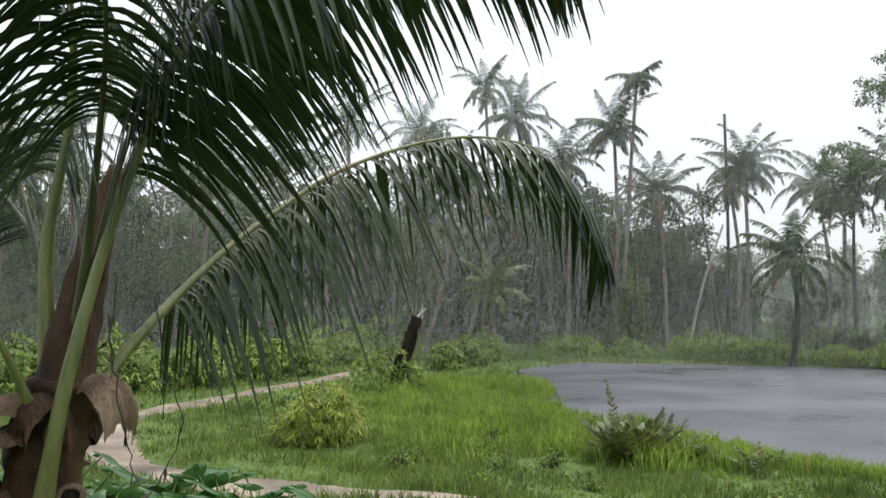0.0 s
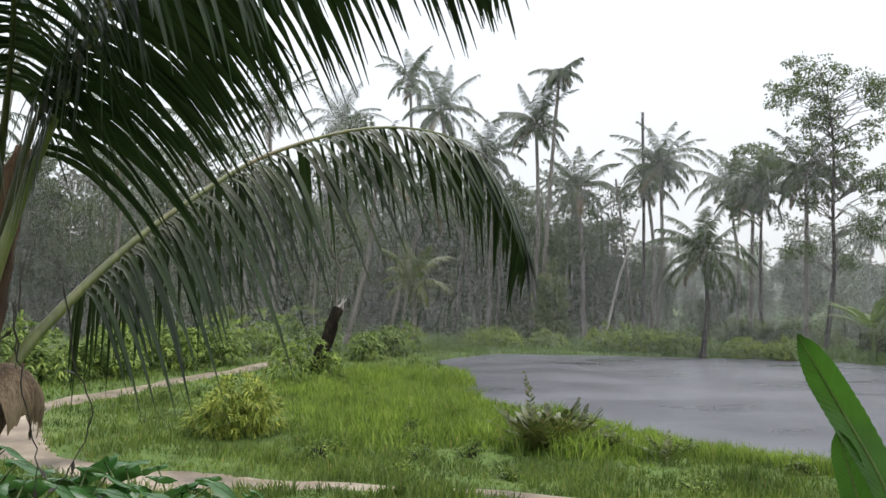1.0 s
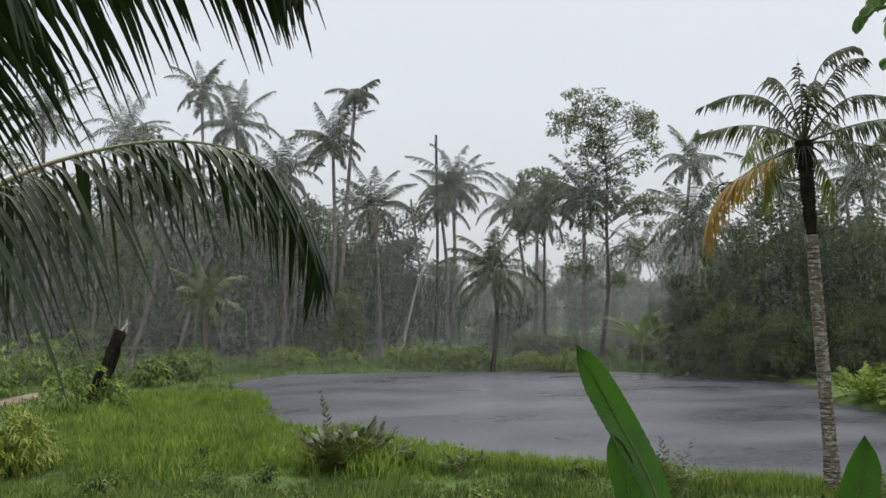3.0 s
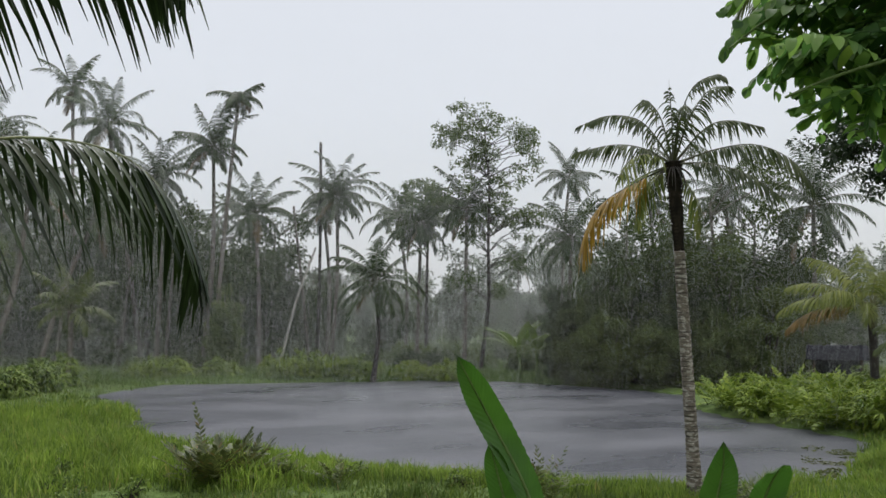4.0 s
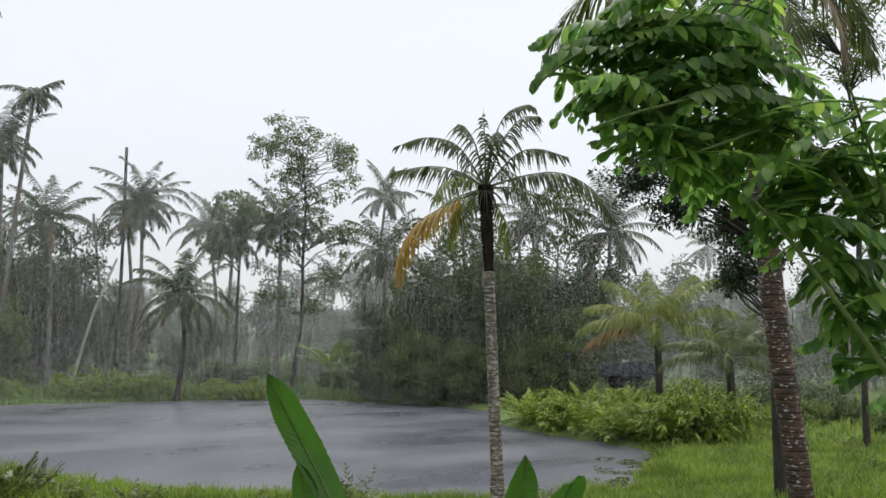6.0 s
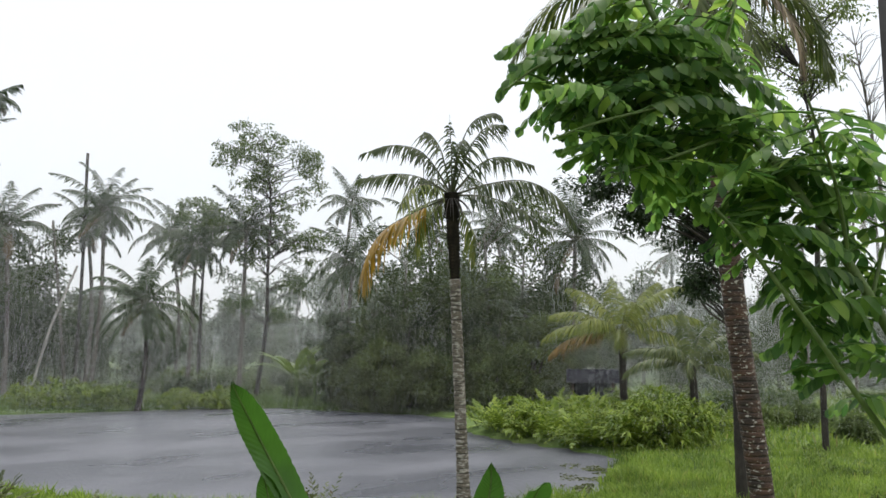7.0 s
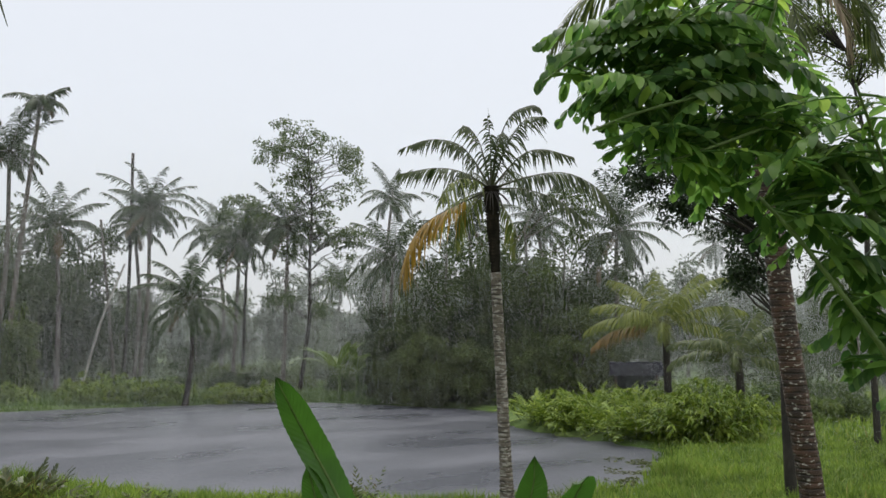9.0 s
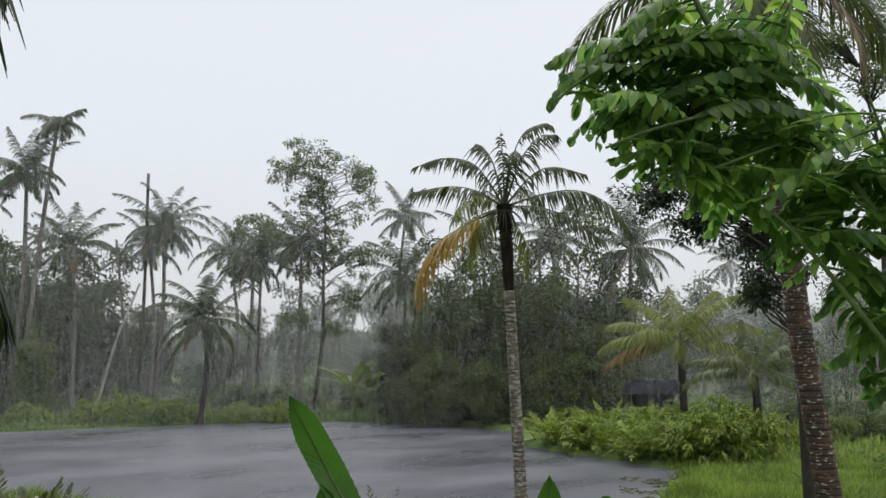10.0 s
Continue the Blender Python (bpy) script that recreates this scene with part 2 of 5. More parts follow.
def water_material():
    mat = bpy.data.materials.new("rain_beaten_water")
    n, l = nodes_of(mat)
    p = n["Principled BSDF"]
    co = n.new("ShaderNodeTexCoord")
    big, small, drop = n.new("ShaderNodeTexNoise"), n.new("ShaderNodeTexNoise"), n.new("ShaderNodeTexNoise")
    mp = n.new("ShaderNodeMapping")
    mp.inputs["Scale"].default_value = (0.8, 1.3, 1)
    mp.inputs["Rotation"].default_value = (0, 0, radians(-30))
    l.new(co.outputs["Object"], mp.inputs["Vector"])
    l.new(mp.outputs[0], big.inputs["Vector"])
    big.inputs["Scale"].default_value, big.inputs["Detail"].default_value = 0.22, 3
    small.inputs["Scale"].default_value, small.inputs["Detail"].default_value = 9.0, 4
    l.new(co.outputs["Object"], small.inputs["Vector"])
    ramp = n.new("ShaderNodeValToRGB")
    ramp.color_ramp.elements[0].position, ramp.color_ramp.elements[1].position = 0.35, 0.7
    ramp.color_ramp.elements[0].color, ramp.color_ramp.elements[1].color = (0.066, 0.070, 0.084, 1), (0.10, 0.104, 0.122, 1)
    l.new(big.outputs["Fac"], ramp.inputs[0])
    l.new(ramp.outputs[0], p.inputs["Base Color"])
    rr = n.new("ShaderNodeMapRange")
    rr.inputs["To Min"].default_value, rr.inputs["To Max"].default_value = 0.22, 0.46
    rr.inputs["From Min"].default_value, rr.inputs["From Max"].default_value = 0.3, 0.7
    l.new(big.outputs["Fac"], rr.inputs["Value"])
    l.new(rr.outputs[0], p.inputs["Roughness"])
    p.inputs["IOR"].default_value = 1.33
    bm = n.new("ShaderNodeBump")
    bm.inputs["Strength"].default_value, bm.inputs["Distance"].default_value = 0.5, 0.04
    l.new(small.outputs["Fac"], bm.inputs["Height"])
    l.new(bm.outputs[0], p.inputs["Normal"])
    return mat


M_WATER = water_material()

# ---- building tools ----


def mesh_of(name, shapes, material, smooth=False):
    """One mesh out of (vertices, faces) pairs; the faces of a pair all have the same number of corners."""
    vs, starts, loops, totals, off, run = [], [], [], [], 0, 0
    for v, f in shapes:
        v, f = np.asarray(v, dtype=np.float32).reshape(-1, 3), np.asarray(f, dtype=np.int32)
        if not len(f):
            continue
        k = f.shape[1]
        vs.append(v)
        loops.append((f + off).ravel())
        starts.append(run + np.arange(len(f), dtype=np.int32) * k)
        totals.append(np.full(len(f), k, dtype=np.int32))
        off += len(v)
        run += f.size
    me = bpy.data.meshes.new(name)
    vs, loops, starts, totals = np.concatenate(vs), np.concatenate(loops), np.concatenate(starts), np.concatenate(totals)
    me.vertices.add(len(vs))
    me.vertices.foreach_set("co", vs.ravel())
    me.loops.add(len(loops))
    me.loops.foreach_set("vertex_index", loops)
    me.polygons.add(len(starts))
    me.polygons.foreach_set("loop_start", starts)
    me.polygons.foreach_set("loop_total", totals)
    if smooth:
        me.polygons.foreach_set("use_smooth", np.ones(len(starts), dtype=bool))
    me.materials.append(material)
    me.update(calc_edges=True)
    return me


def thing(name, label, category, at=(0, 0, 0), group=""):
    ob = new(name)
    ob.location = at
    ob.empty_display_size = 0.2
    return tagged(ob, label, category, group)


def part(name, shapes, material, parent, label="", smooth=False):
    ob = new(name, mesh_of(name, shapes, material, smooth))
    ob.parent = parent
    return tagged(ob, label)


def unit(a):
    return a / np.maximum(np.linalg.norm(a, axis=-1, keepdims=True), 1e-9)


def strips(pts, wide, width):
    """Leaf blades: pts (n, k, 3) along each blade, wide (n, k, 3) across it, width (n, k)."""
    n, k, _ = pts.shape
    h = wide * (width[..., None] * 0.5)
    v = np.stack([pts - h, pts + h], 2).reshape(-1, 3)
    a = (np.arange(n)[:, None] * (2 * k) + np.arange(k - 1)[None] * 2).reshape(-1, 1)
    return v, np.concatenate([a, a + 1, a + 3, a + 2], 1)


def folded(pts, wide, width, up, fold=0.25):
    """Leaf blades with a raised keel: two strips that meet along the midrib."""
    n, k, _ = pts.shape
    h = wide * (width[..., None] * 0.5)
    lift = up * (width[..., None] * fold)
    v = np.stack([pts - h + lift, pts, pts + h + lift], 2).reshape(-1, 3)
    a = (np.arange(n)[:, None] * (3 * k) + np.arange(k - 1)[None] * 3).reshape(-1, 1)
    return v, np.concatenate([np.concatenate([a, a + 1, a + 4, a + 3], 1), np.concatenate([a + 1, a + 2, a + 5, a + 4], 1)])


def tube(pts, radii, sides=8, wobble=0.0, rng=None, cap=True):
    pts = np.asarray(pts, dtype=float)
    radii = np.broadcast_to(np.asarray(radii, dtype=float), (len(pts),))
    t = unit(np.gradient(pts, axis=0))
    ref = np.where(np.abs(t[:, 2:3]) > 0.9, np.array([[1.0, 0, 0]]), np.array([[0, 0, 1.0]]))
    ref[:] = ref[0]
    s = unit(np.cross(t, ref))
    u = np.cross(s, t)
    a = np.linspace(0, 2 * math.pi, sides, endpoint=False)
    r = radii[:, None] * np.ones(sides)
    if wobble and rng is not None:
        r = r * (1 + wobble * rng.standard_normal(r.shape))
    v = pts[:, None] + r[..., None] * (np.cos(a)[None, :, None] * s[:, None] + np.sin(a)[None, :, None] * u[:, None])
    k = len(pts)
    i = (np.arange(k - 1)[:, None] * sides + np.arange(sides)[None]).reshape(-1, 1)
    j = (np.arange(k - 1)[:, None] * sides + (np.arange(sides)[None] + 1) % sides).reshape(-1, 1)
    v = v.reshape(-1, 3)
    f = np.concatenate([i, j, j + sides, i + sides], 1)
    if cap:
        v = np.concatenate([v, pts[-1:], pts[:1]])
        e = (k - 1) * sides
        q = np.arange(0, sides, 2)
        top = np.stack([e + q, e + (q + 1) % sides, e + (q + 2) % sides, np.full(len(q), k * sides)], 1)
        f = np.concatenate([f, top])
    return v, f


def spline(ctrl, m):
    """A smooth line of m points through a few control points."""
    c = np.asarray(ctrl, dtype=float)
    c = np.concatenate([2 * c[:1] - c[1:2], c, 2 * c[-1:] - c[-2:-1]])
    n = len(c) - 3
    out = []
    for x in np.linspace(0, n - 1e-6, m):
        i = int(x)
        u = x - i
        p0, p1, p2, p3 = c[i:i + 4]
        out.append(0.5 * (2 * p1 + (p2 - p0) * u + (2 * p0 - 5 * p1 + 4 * p2 - p3) * u * u + (3 * p1 - p0 - 3 * p2 + p3) * u ** 3))
    return np.array(out)


def sweep(base, az, rise, length, droop, m=14, power=1.35, twist=0.0):
    """A rib that leaves base at a rise above the level and bends down towards its tip (degrees)."""
    s = np.linspace(0, 1, m)
    el = np.radians(rise - droop * s ** power)
    a = np.radians(az + twist * s)
    d = np.stack([np.sin(a) * np.cos(el), np.cos(a) * np.cos(el), np.sin(el)], 1)
    p = np.concatenate([[[0, 0, 0]], np.cumsum((d[1:] + d[:-1]) * 0.5 * length / (m - 1), axis=0)])
    return np.asarray(base) + p


def frond(rib, pairs, leaf_len, leaf_w, hang, rng, bare=0.16, k=4, vee=0.25, rib_r=0.02, sides=5, gaps=0.0, ragged=0.12, prof=(0.55, 1.0, 0.8, 0.08), bend=0.8, ease=0.0):
    """A feather leaf along a rib: (rib shape, leaflet shape)."""
    m = len(rib)
    t = unit(np.gradient(rib, axis=0))
    s = np.cross(t, [0, 0, 1.0])
    flat = rib[-1] - rib[0]
    fb = unit(np.cross(flat, [0, 0, 1.0])[None])[0]
    s = unit(np.where(np.linalg.norm(s, axis=1, keepdims=True) < 0.25, fb, s))
    nrm = unit(np.cross(s, t))
    u = np.repeat(np.linspace(0, 1, pairs), 2)
    side = np.tile([1.0, -1.0], pairs)
    x = bare + (1 - bare) * np.clip(u + rng.uniform(-0.4, 0.4, len(u)) / pairs, 0, 1)
    keep = rng.random(len(u)) > gaps
    u, side, x = u[keep], side[keep], x[keep]
    n = len(u)
    at = lambda arr: np.stack([np.interp(x, np.linspace(0, 1, m), arr[:, c]) for c in range(3)], 1)
    p0, tt, ss, nn = at(rib), unit(at(t)), unit(at(s)), unit(at(nrm))
    fwd = np.radians(22 + 48 * u ** 1.5 + rng.normal(0, 5, n))
    d0 = unit(ss * (side * np.cos(fwd))[:, None] + tt * np.sin(fwd)[:, None] + nn * (vee * (1 - 0.5 * u) + rng.normal(0, 0.05, n))[:, None])
    ln = leaf_len * np.clip(0.75 + 0.95 * u - 1.35 * u * u, 0.3, 1) * (1 + rng.normal(0, ragged, n))
    hg = np.clip(hang * (1 - ease * u) + rng.normal(0, 0.12, n), 0, 2.6)
    steps = np.linspace(0, 1, k)
    pts = np.empty((n, k, 3))
    pts[:, 0] = p0
    dirs = np.empty((n, k, 3))
    for i in range(k):
        h = (hg * (steps[i] ** bend) * 1.6)[:, None]
        dirs[:, i] = unit(d0 + np.array([0, 0, -1.0]) * h)
        if i:
            pts[:, i] = pts[:, i - 1] + (dirs[:, i] + dirs[:, i - 1]) * 0.5 * (ln / (k - 1))[:, None]
    wide = unit(tt[:, None] - (tt[:, None] * dirs).sum(-1, keepdims=True) * dirs)
    shape = np.interp(steps, np.linspace(0, 1, len(prof)) if len(prof) > 4 else [0, 0.25, 0.6, 1], prof)
    width = leaf_w * shape[None] * (1 + rng.normal(0, 0.12, n))[:, None]
    up = unit(np.cross(wide, dirs))
    up = up * np.where(up[..., 2:3] < 0, -1, 1)
    r = rib_r * np.interp(np.linspace(0, 1, m), [0, 0.1, 0.3, 0.6, 1], [2.2, 1.4, 0.85, 0.5, 0.12])
    leaves = strips(pts, wide, width) if k < 5 else folded(pts, wide, width, up, 0.12)
    return tube(rib, r, sides, cap=False), leaves


def ringed_trunk(ctrl, r0, r1, rng, sides=12, ring=0.12, depth=0.05, flare=1.5, m=None):
    """A coconut trunk: a swollen foot and the rings of old leaf scars."""
    ctrl = np.asarray(ctrl, dtype=float)
    length = np.linalg.norm(np.diff(ctrl, axis=0), axis=1).sum()
    m = m or max(8, int(length / ring * 2))
    p = spline(ctrl, m)
    s = np.linspace(0, 1, m)
    r = r0 + (r1 - r0) * s + r0 * (flare - 1) * np.exp(-s * length / 0.45)
    r = r * (1 + depth * (np.arange(m) % 2 - 0.5) + rng.normal(0, depth * 0.25, m))
    return tube(p, r, sides, 0.02, rng)


def ground_z(x, y):
    """Height of the land: low by the pond, a garden terrace round the house, a slow rise behind the far shore."""
    d = np.hypot(x, y)
    z = 0.16 + 0.0 * d
    z = z + 1.15 * np.clip((12.8 - d) / 7.8, 0, 1) ** 1.25
    z = z + 0.9 * np.clip((d - 46) / 40, 0, 1)
    z = z + 0.05 * np.sin(x * 0.9 + 1.3) * np.sin(y * 0.7) + 0.03 * np.sin(x * 2.1) * np.sin(y * 1.9 + 0.6)
    return z


POND = np.array([(3.2, 37), (4.1, 34), (3.5, 31.2), (4.2, 28.5), (2.9, 25.6), (3.7, 22.8), (5.0, 20), (6.9, 16.6), (8.6, 14.8), (9.6, 13.2),
                 (11.2, 12.0), (12.6, 11.2), (14.5, 10.6), (15.6, 11.7), (17.3, 12.6), (19.5, 13.7), (20.3, 17.5), (21.9, 22.5), (26, 27.2),
                 (25.7, 30.4), (24.8, 34.9), (23.6, 38.2), (18.9, 41), (14.5, 42.2), (10.5, 43.3), (7.0, 44), (4.2, 39.8)])


def pond_depth(x, y):
    """Metres inside the pond's edge (negative outside)."""
    p = np.stack([x, y], -1)
    best = np.full(x.shape, 1e9)
    inside = np.zeros(x.shape, dtype=bool)
    for a, b in zip(POND, np.roll(POND, -1, axis=0)):
        e = b - a
        t = np.clip(((p - a) @ e) / (e @ e), 0, 1)
        best = np.minimum(best, np.linalg.norm(p - a - t[..., None] * e, axis=-1))
        with np.errstate(divide="ignore", invalid="ignore"):
            cross = ((a[1] > y) != (b[1] > y)) & (x < e[0] * (y - a[1]) / e[1] + a[0])
        inside ^= cross
    return np.where(inside, best, -best)


def land_z(x, y):
    x, y = np.asarray(x, dtype=float), np.asarray(y, dtype=float)
    edge = pond_depth(x, y) + 0.22 * np.sin(x * 3.1 + y) * np.sin(y * 2.7 - x) + 0.12 * np.sin(7 * x) * np.sin(6 * y)
    k = np.clip((edge + 0.7) / 1.4, 0, 1)
    return ground_z(x, y) * (1 - k) - 0.35 * k


def spot(bearing, dist):
    """Plan place at a bearing (degrees from north, clockwise) and distance from the viewpoint."""
    return dist * math.sin(radians(bearing)), dist * math.cos(radians(bearing))


def foot(bearing, dist):
    x, y = spot(bearing, dist)
    return np.array([x, y, float(land_z(x, y))])


# ---- ground, water, path ----
az = np.radians(np.concatenate([np.linspace(-180, -40, 36)[:-1], np.linspace(-40, 85, 380), np.linspace(85, 180, 26)[1:]]))
ra = np.concatenate([[0.0, 1.0, 2.0], np.geomspace(3, 95, 230), np.geomspace(110, 4000, 24)])
gx, gy = ra[:, None] * np.sin(az)[None], ra[:, None] * np.cos(az)[None]
gz = land_z(gx, gy)
gz[-20:] = 1.0
nr, na = gx.shape
i = (np.arange(nr - 1)[:, None] * na + np.arange(na - 1)[None]).reshape(-1, 1)
ground = new("ground", mesh_of("ground", [(np.stack([gx, gy, gz], -1).reshape(-1, 3), np.concatenate([i, i + na, i + na + 1, i + 1], 1))], M_GROUND, True))
tagged(ground, "low wet grassland round a pond, rising to a garden terrace", "ground", kind="structure")

wx, wy = np.meshgrid(np.linspace(1, 29, 15), np.linspace(8, 47, 20), indexing="ij")
i = (np.arange(14)[:, None] * 20 + np.arange(19)[None]).reshape(-1, 1)
water = new("water", mesh_of("water", [(np.stack([wx, wy, 0 * wx], -1).reshape(-1, 3), np.concatenate([i, i + 20, i + 21, i + 1], 1))], M_WATER, True))
tagged(water, "grey pond water roughened by heavy rain", "pond", kind="structure")

TRAIL = spline([(5.5, 9.8), (2.6, 11.0), (0.0, 12.0), (-2.4, 12.9), (-4.6, 14.1), (-6.3, 16.0), (-7.4, 18.6), (-7.9, 21.2), (-7.3, 24.4), (-5.9, 28.4), (-4.5, 32.4), (-3.3, 36.6), (-2.9, 38)], 150)


def trail_strip(line, half, rng):
    t = unit(np.gradient(line, axis=0))
    s = np.stack([t[:, 1], -t[:, 0]], 1)
    cross = np.linspace(-1, 1, 7)
    w = half * (1 + 0.25 * np.sin(np.arange(len(line)) * 0.21) + rng.normal(0, 0.07, len(line)))
    xy = line[:, None] + s[:, None] * (cross[None] * w[:, None])[..., None]
    z = land_z(xy[..., 0], xy[..., 1]) + 0.045 - 0.07 * np.abs(cross)[None] ** 4
    i = (np.arange(len(line) - 1)[:, None] * 7 + np.arange(6)[None]).reshape(-1, 1)
    return np.concatenate([xy, z[..., None]], -1).reshape(-1, 3), np.concatenate([i, i + 1, i + 8, i + 7], 1)


rng = np.random.default_rng(3)
trail = new("footpath", mesh_of("footpath", [trail_strip(TRAIL, 0.55, rng)], M_SAND, True))
tagged(trail, "wet sandy footpath winding through the grass", "path", kind="structure")

# ---- palms ----


def coconut_palm(foot_at, crown_at, label, rng, fronds=22, length=3.4, mat=None, r0=0.17, r1=0.12, mid=None, pairs=44, leaf=0.72, width=0.07,
                 low=-34, high=86, hang=1.0, group="far coconut palms", dry=1, gaps=0.1, trunk_mat=None, k=3):
    foot_at, crown_at = np.asarray(foot_at, float), np.asarray(crown_at, float)
    ob = thing("coconut_palm", label, "palm tree", foot_at, group)
    top = crown_at - foot_at
    mids = [np.asarray(mid, float) - foot_at] if mid is not None else [top * 0.5 + np.array([rng.normal(0, 0.02), rng.normal(0, 0.02), 0]) * np.linalg.norm(top)]
    part("trunk", [ringed_trunk([[0, 0, -0.15], *mids, top], r0, r1, rng, 8, 0.3, 0.06)], trunk_mat or M_TRUNK, ob, smooth=True)
    ribs, leaves, dead = [], [], []
    for i in range(fronds):
        q = (i + 0.5) / fronds
        rise = high + (low - high) * q + rng.normal(0, 7)
        a = i * 137.5 + rng.normal(0, 16)
        ln = length * (0.74 + 0.26 * math.sin(math.pi * min(1, q + 0.25))) * (1 + rng.normal(0, 0.1))
        rib = sweep(top, a, rise, ln, (62 + 45 * rng.random()) * (0.62 if q < 0.3 else 1 if rise > -10 else 0.6), 11, 1.25, rng.normal(0, 14))
        f = frond(rib, pairs, leaf, width, hang + rng.normal(0, 0.2) + 0.3 * q, rng, 0.14, k, -0.05, 0.03, 4, gaps, 0.2, ease=0.25)
        (dead if i >= fronds - dry else leaves).append(f[1])
        ribs.append(f[0])
    part("crown", leaves, mat or M_PALM, ob)
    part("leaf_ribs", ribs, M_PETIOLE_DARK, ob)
    if dead:
        part("dry_fronds", dead, M_PALM_DRY, ob, "dry grey-brown hanging fronds")
    return ob


def up(bearing, elev, dist):
    """A point in the air at a bearing, an elevation (degrees) and a level distance from the viewpoint."""
    return np.array([*spot(bearing, dist), 3 + dist * math.tan(radians(elev))])


rng = np.random.default_rng(11)
# (foot bearing, distance, crown bearing, crown elevation, frond length, fronds, label)
FAR_PALMS = [
    (12.2, 52, 13.5, 15.4, 1.65, 11, "very tall thin coconut palm with a small wind-torn crown"),
    (11.5, 53, 11.9, 12.0, 2.7, 22, "tall coconut palm with a full crown at the forest edge"),
    (4.4, 66, 3.0, 15.0, 3.0, 17, "tall coconut palm behind the pond with a rounded crown"),
    (7.8, 58, 5.2, 12.9, 3.3, 24, "tall coconut palm with a broad drooping crown"),
    (-1.2, 74, -1.6, 12.0, 4.3, 24, "coconut palm with a dense domed crown far behind"),
    (-6.0, 58, -6.7, 12.6, 3.4, 20, "tall coconut palm rising behind the near fronds"),
    (8.6, 56, 8.4, 9.8, 3.2, 24, "coconut palm with a dark heavy crown"),
    (15.2, 56, 14.8, 7.6, 3.2, 24, "middle-height coconut palm among the forest trees"),
    (20.0, 56, 20.3, 9.0, 3.1, 26, "coconut palm with a thick dark crown beside a bare pole"),
    (19.7, 58, 19.4, 7.9, 2.6, 16, "coconut palm crowded behind its neighbour"),
    (22.9, 45, 23.1, 3.0, 3.0, 22, "low coconut palm with hanging fronds on the far shore"),
    (25.9, 55, 26.2, 7.0, 3.1, 22, "coconut palm with ragged fronds on the far shore"),
    (25.1, 60, 24.6, 7.5, 3.0, 18, "coconut palm among broad-leaved trees"),
    (29.2, 52, 29.4, 8.2, 2.8, 20, "slim coconut palm beside a large broad-leaved tree"),
    (36.3, 62, 36.6, 10.2, 2.6, 18, "slim coconut palm above the mangrove thicket"),
    (36.4, 52, 36.7, 6.0, 3.6, 28, "coconut palm with long sweeping fronds over the thicket"),
    (33.1, 85, 33.1, 4.2, 3.4, 18, "distant coconut palm pale in the rain"),
    (42.3, 52, 42.0, 8.4, 2.9, 18, "coconut palm behind the mangrove thicket"),
    (46.8, 54, 46.8, 8.4, 3.5, 22, "coconut palm with hanging dry fronds behind the thicket"),
    (52.0, 47, 52.2, 7.6, 3.8, 26, "coconut palm with wide-spread level fronds"),
    (58.5, 80, 58.6, 6.5, 3.6, 20, "distant coconut palm pale in the rain"),
    (66.0, 75, 66.2, 7.5, 3.6, 20, "distant coconut palm pale in the rain"),
    (70.5, 66, 71.0, 9.5, 3.6, 20, "distant coconut palm pale in the rain"),
    (1.6, 52, 4.6, 6.8, 3.0, 16, "leaning coconut palm at the meadow edge"),
    (-1.3, 48, 0.8, 8.5, 3.2, 18, "coconut palm with a slightly leaning pinkish trunk"),
    (-10.5, 55, -11.0, 10.5, 3.6, 22, "coconut palm rising behind the near fronds"),
    (-16.0, 50, -15.5, 9.5, 3.6, 22, "coconut palm rising behind the near fronds"),
    (-24.0, 46, -25.0, 10.5, 3.8, 22, "coconut palm at the edge of the grove"),
    (-29.0, 40, -28.5, 8.5, 3.8, 22, "coconut palm at the edge of the grove"),
]
for b0, d, b1, e1, ln, nf, lab in FAR_PALMS:
    coconut_palm(foot(b0, d), up(b1, e1, d), lab, rng, int(nf * 1.12), ln * 1.12, r0=0.15, r1=0.105, trunk_mat=M_BARK_DARK if lab.startswith("low") else None,
                 **(dict(high=42, low=-22) if lab.startswith("very") else {}))

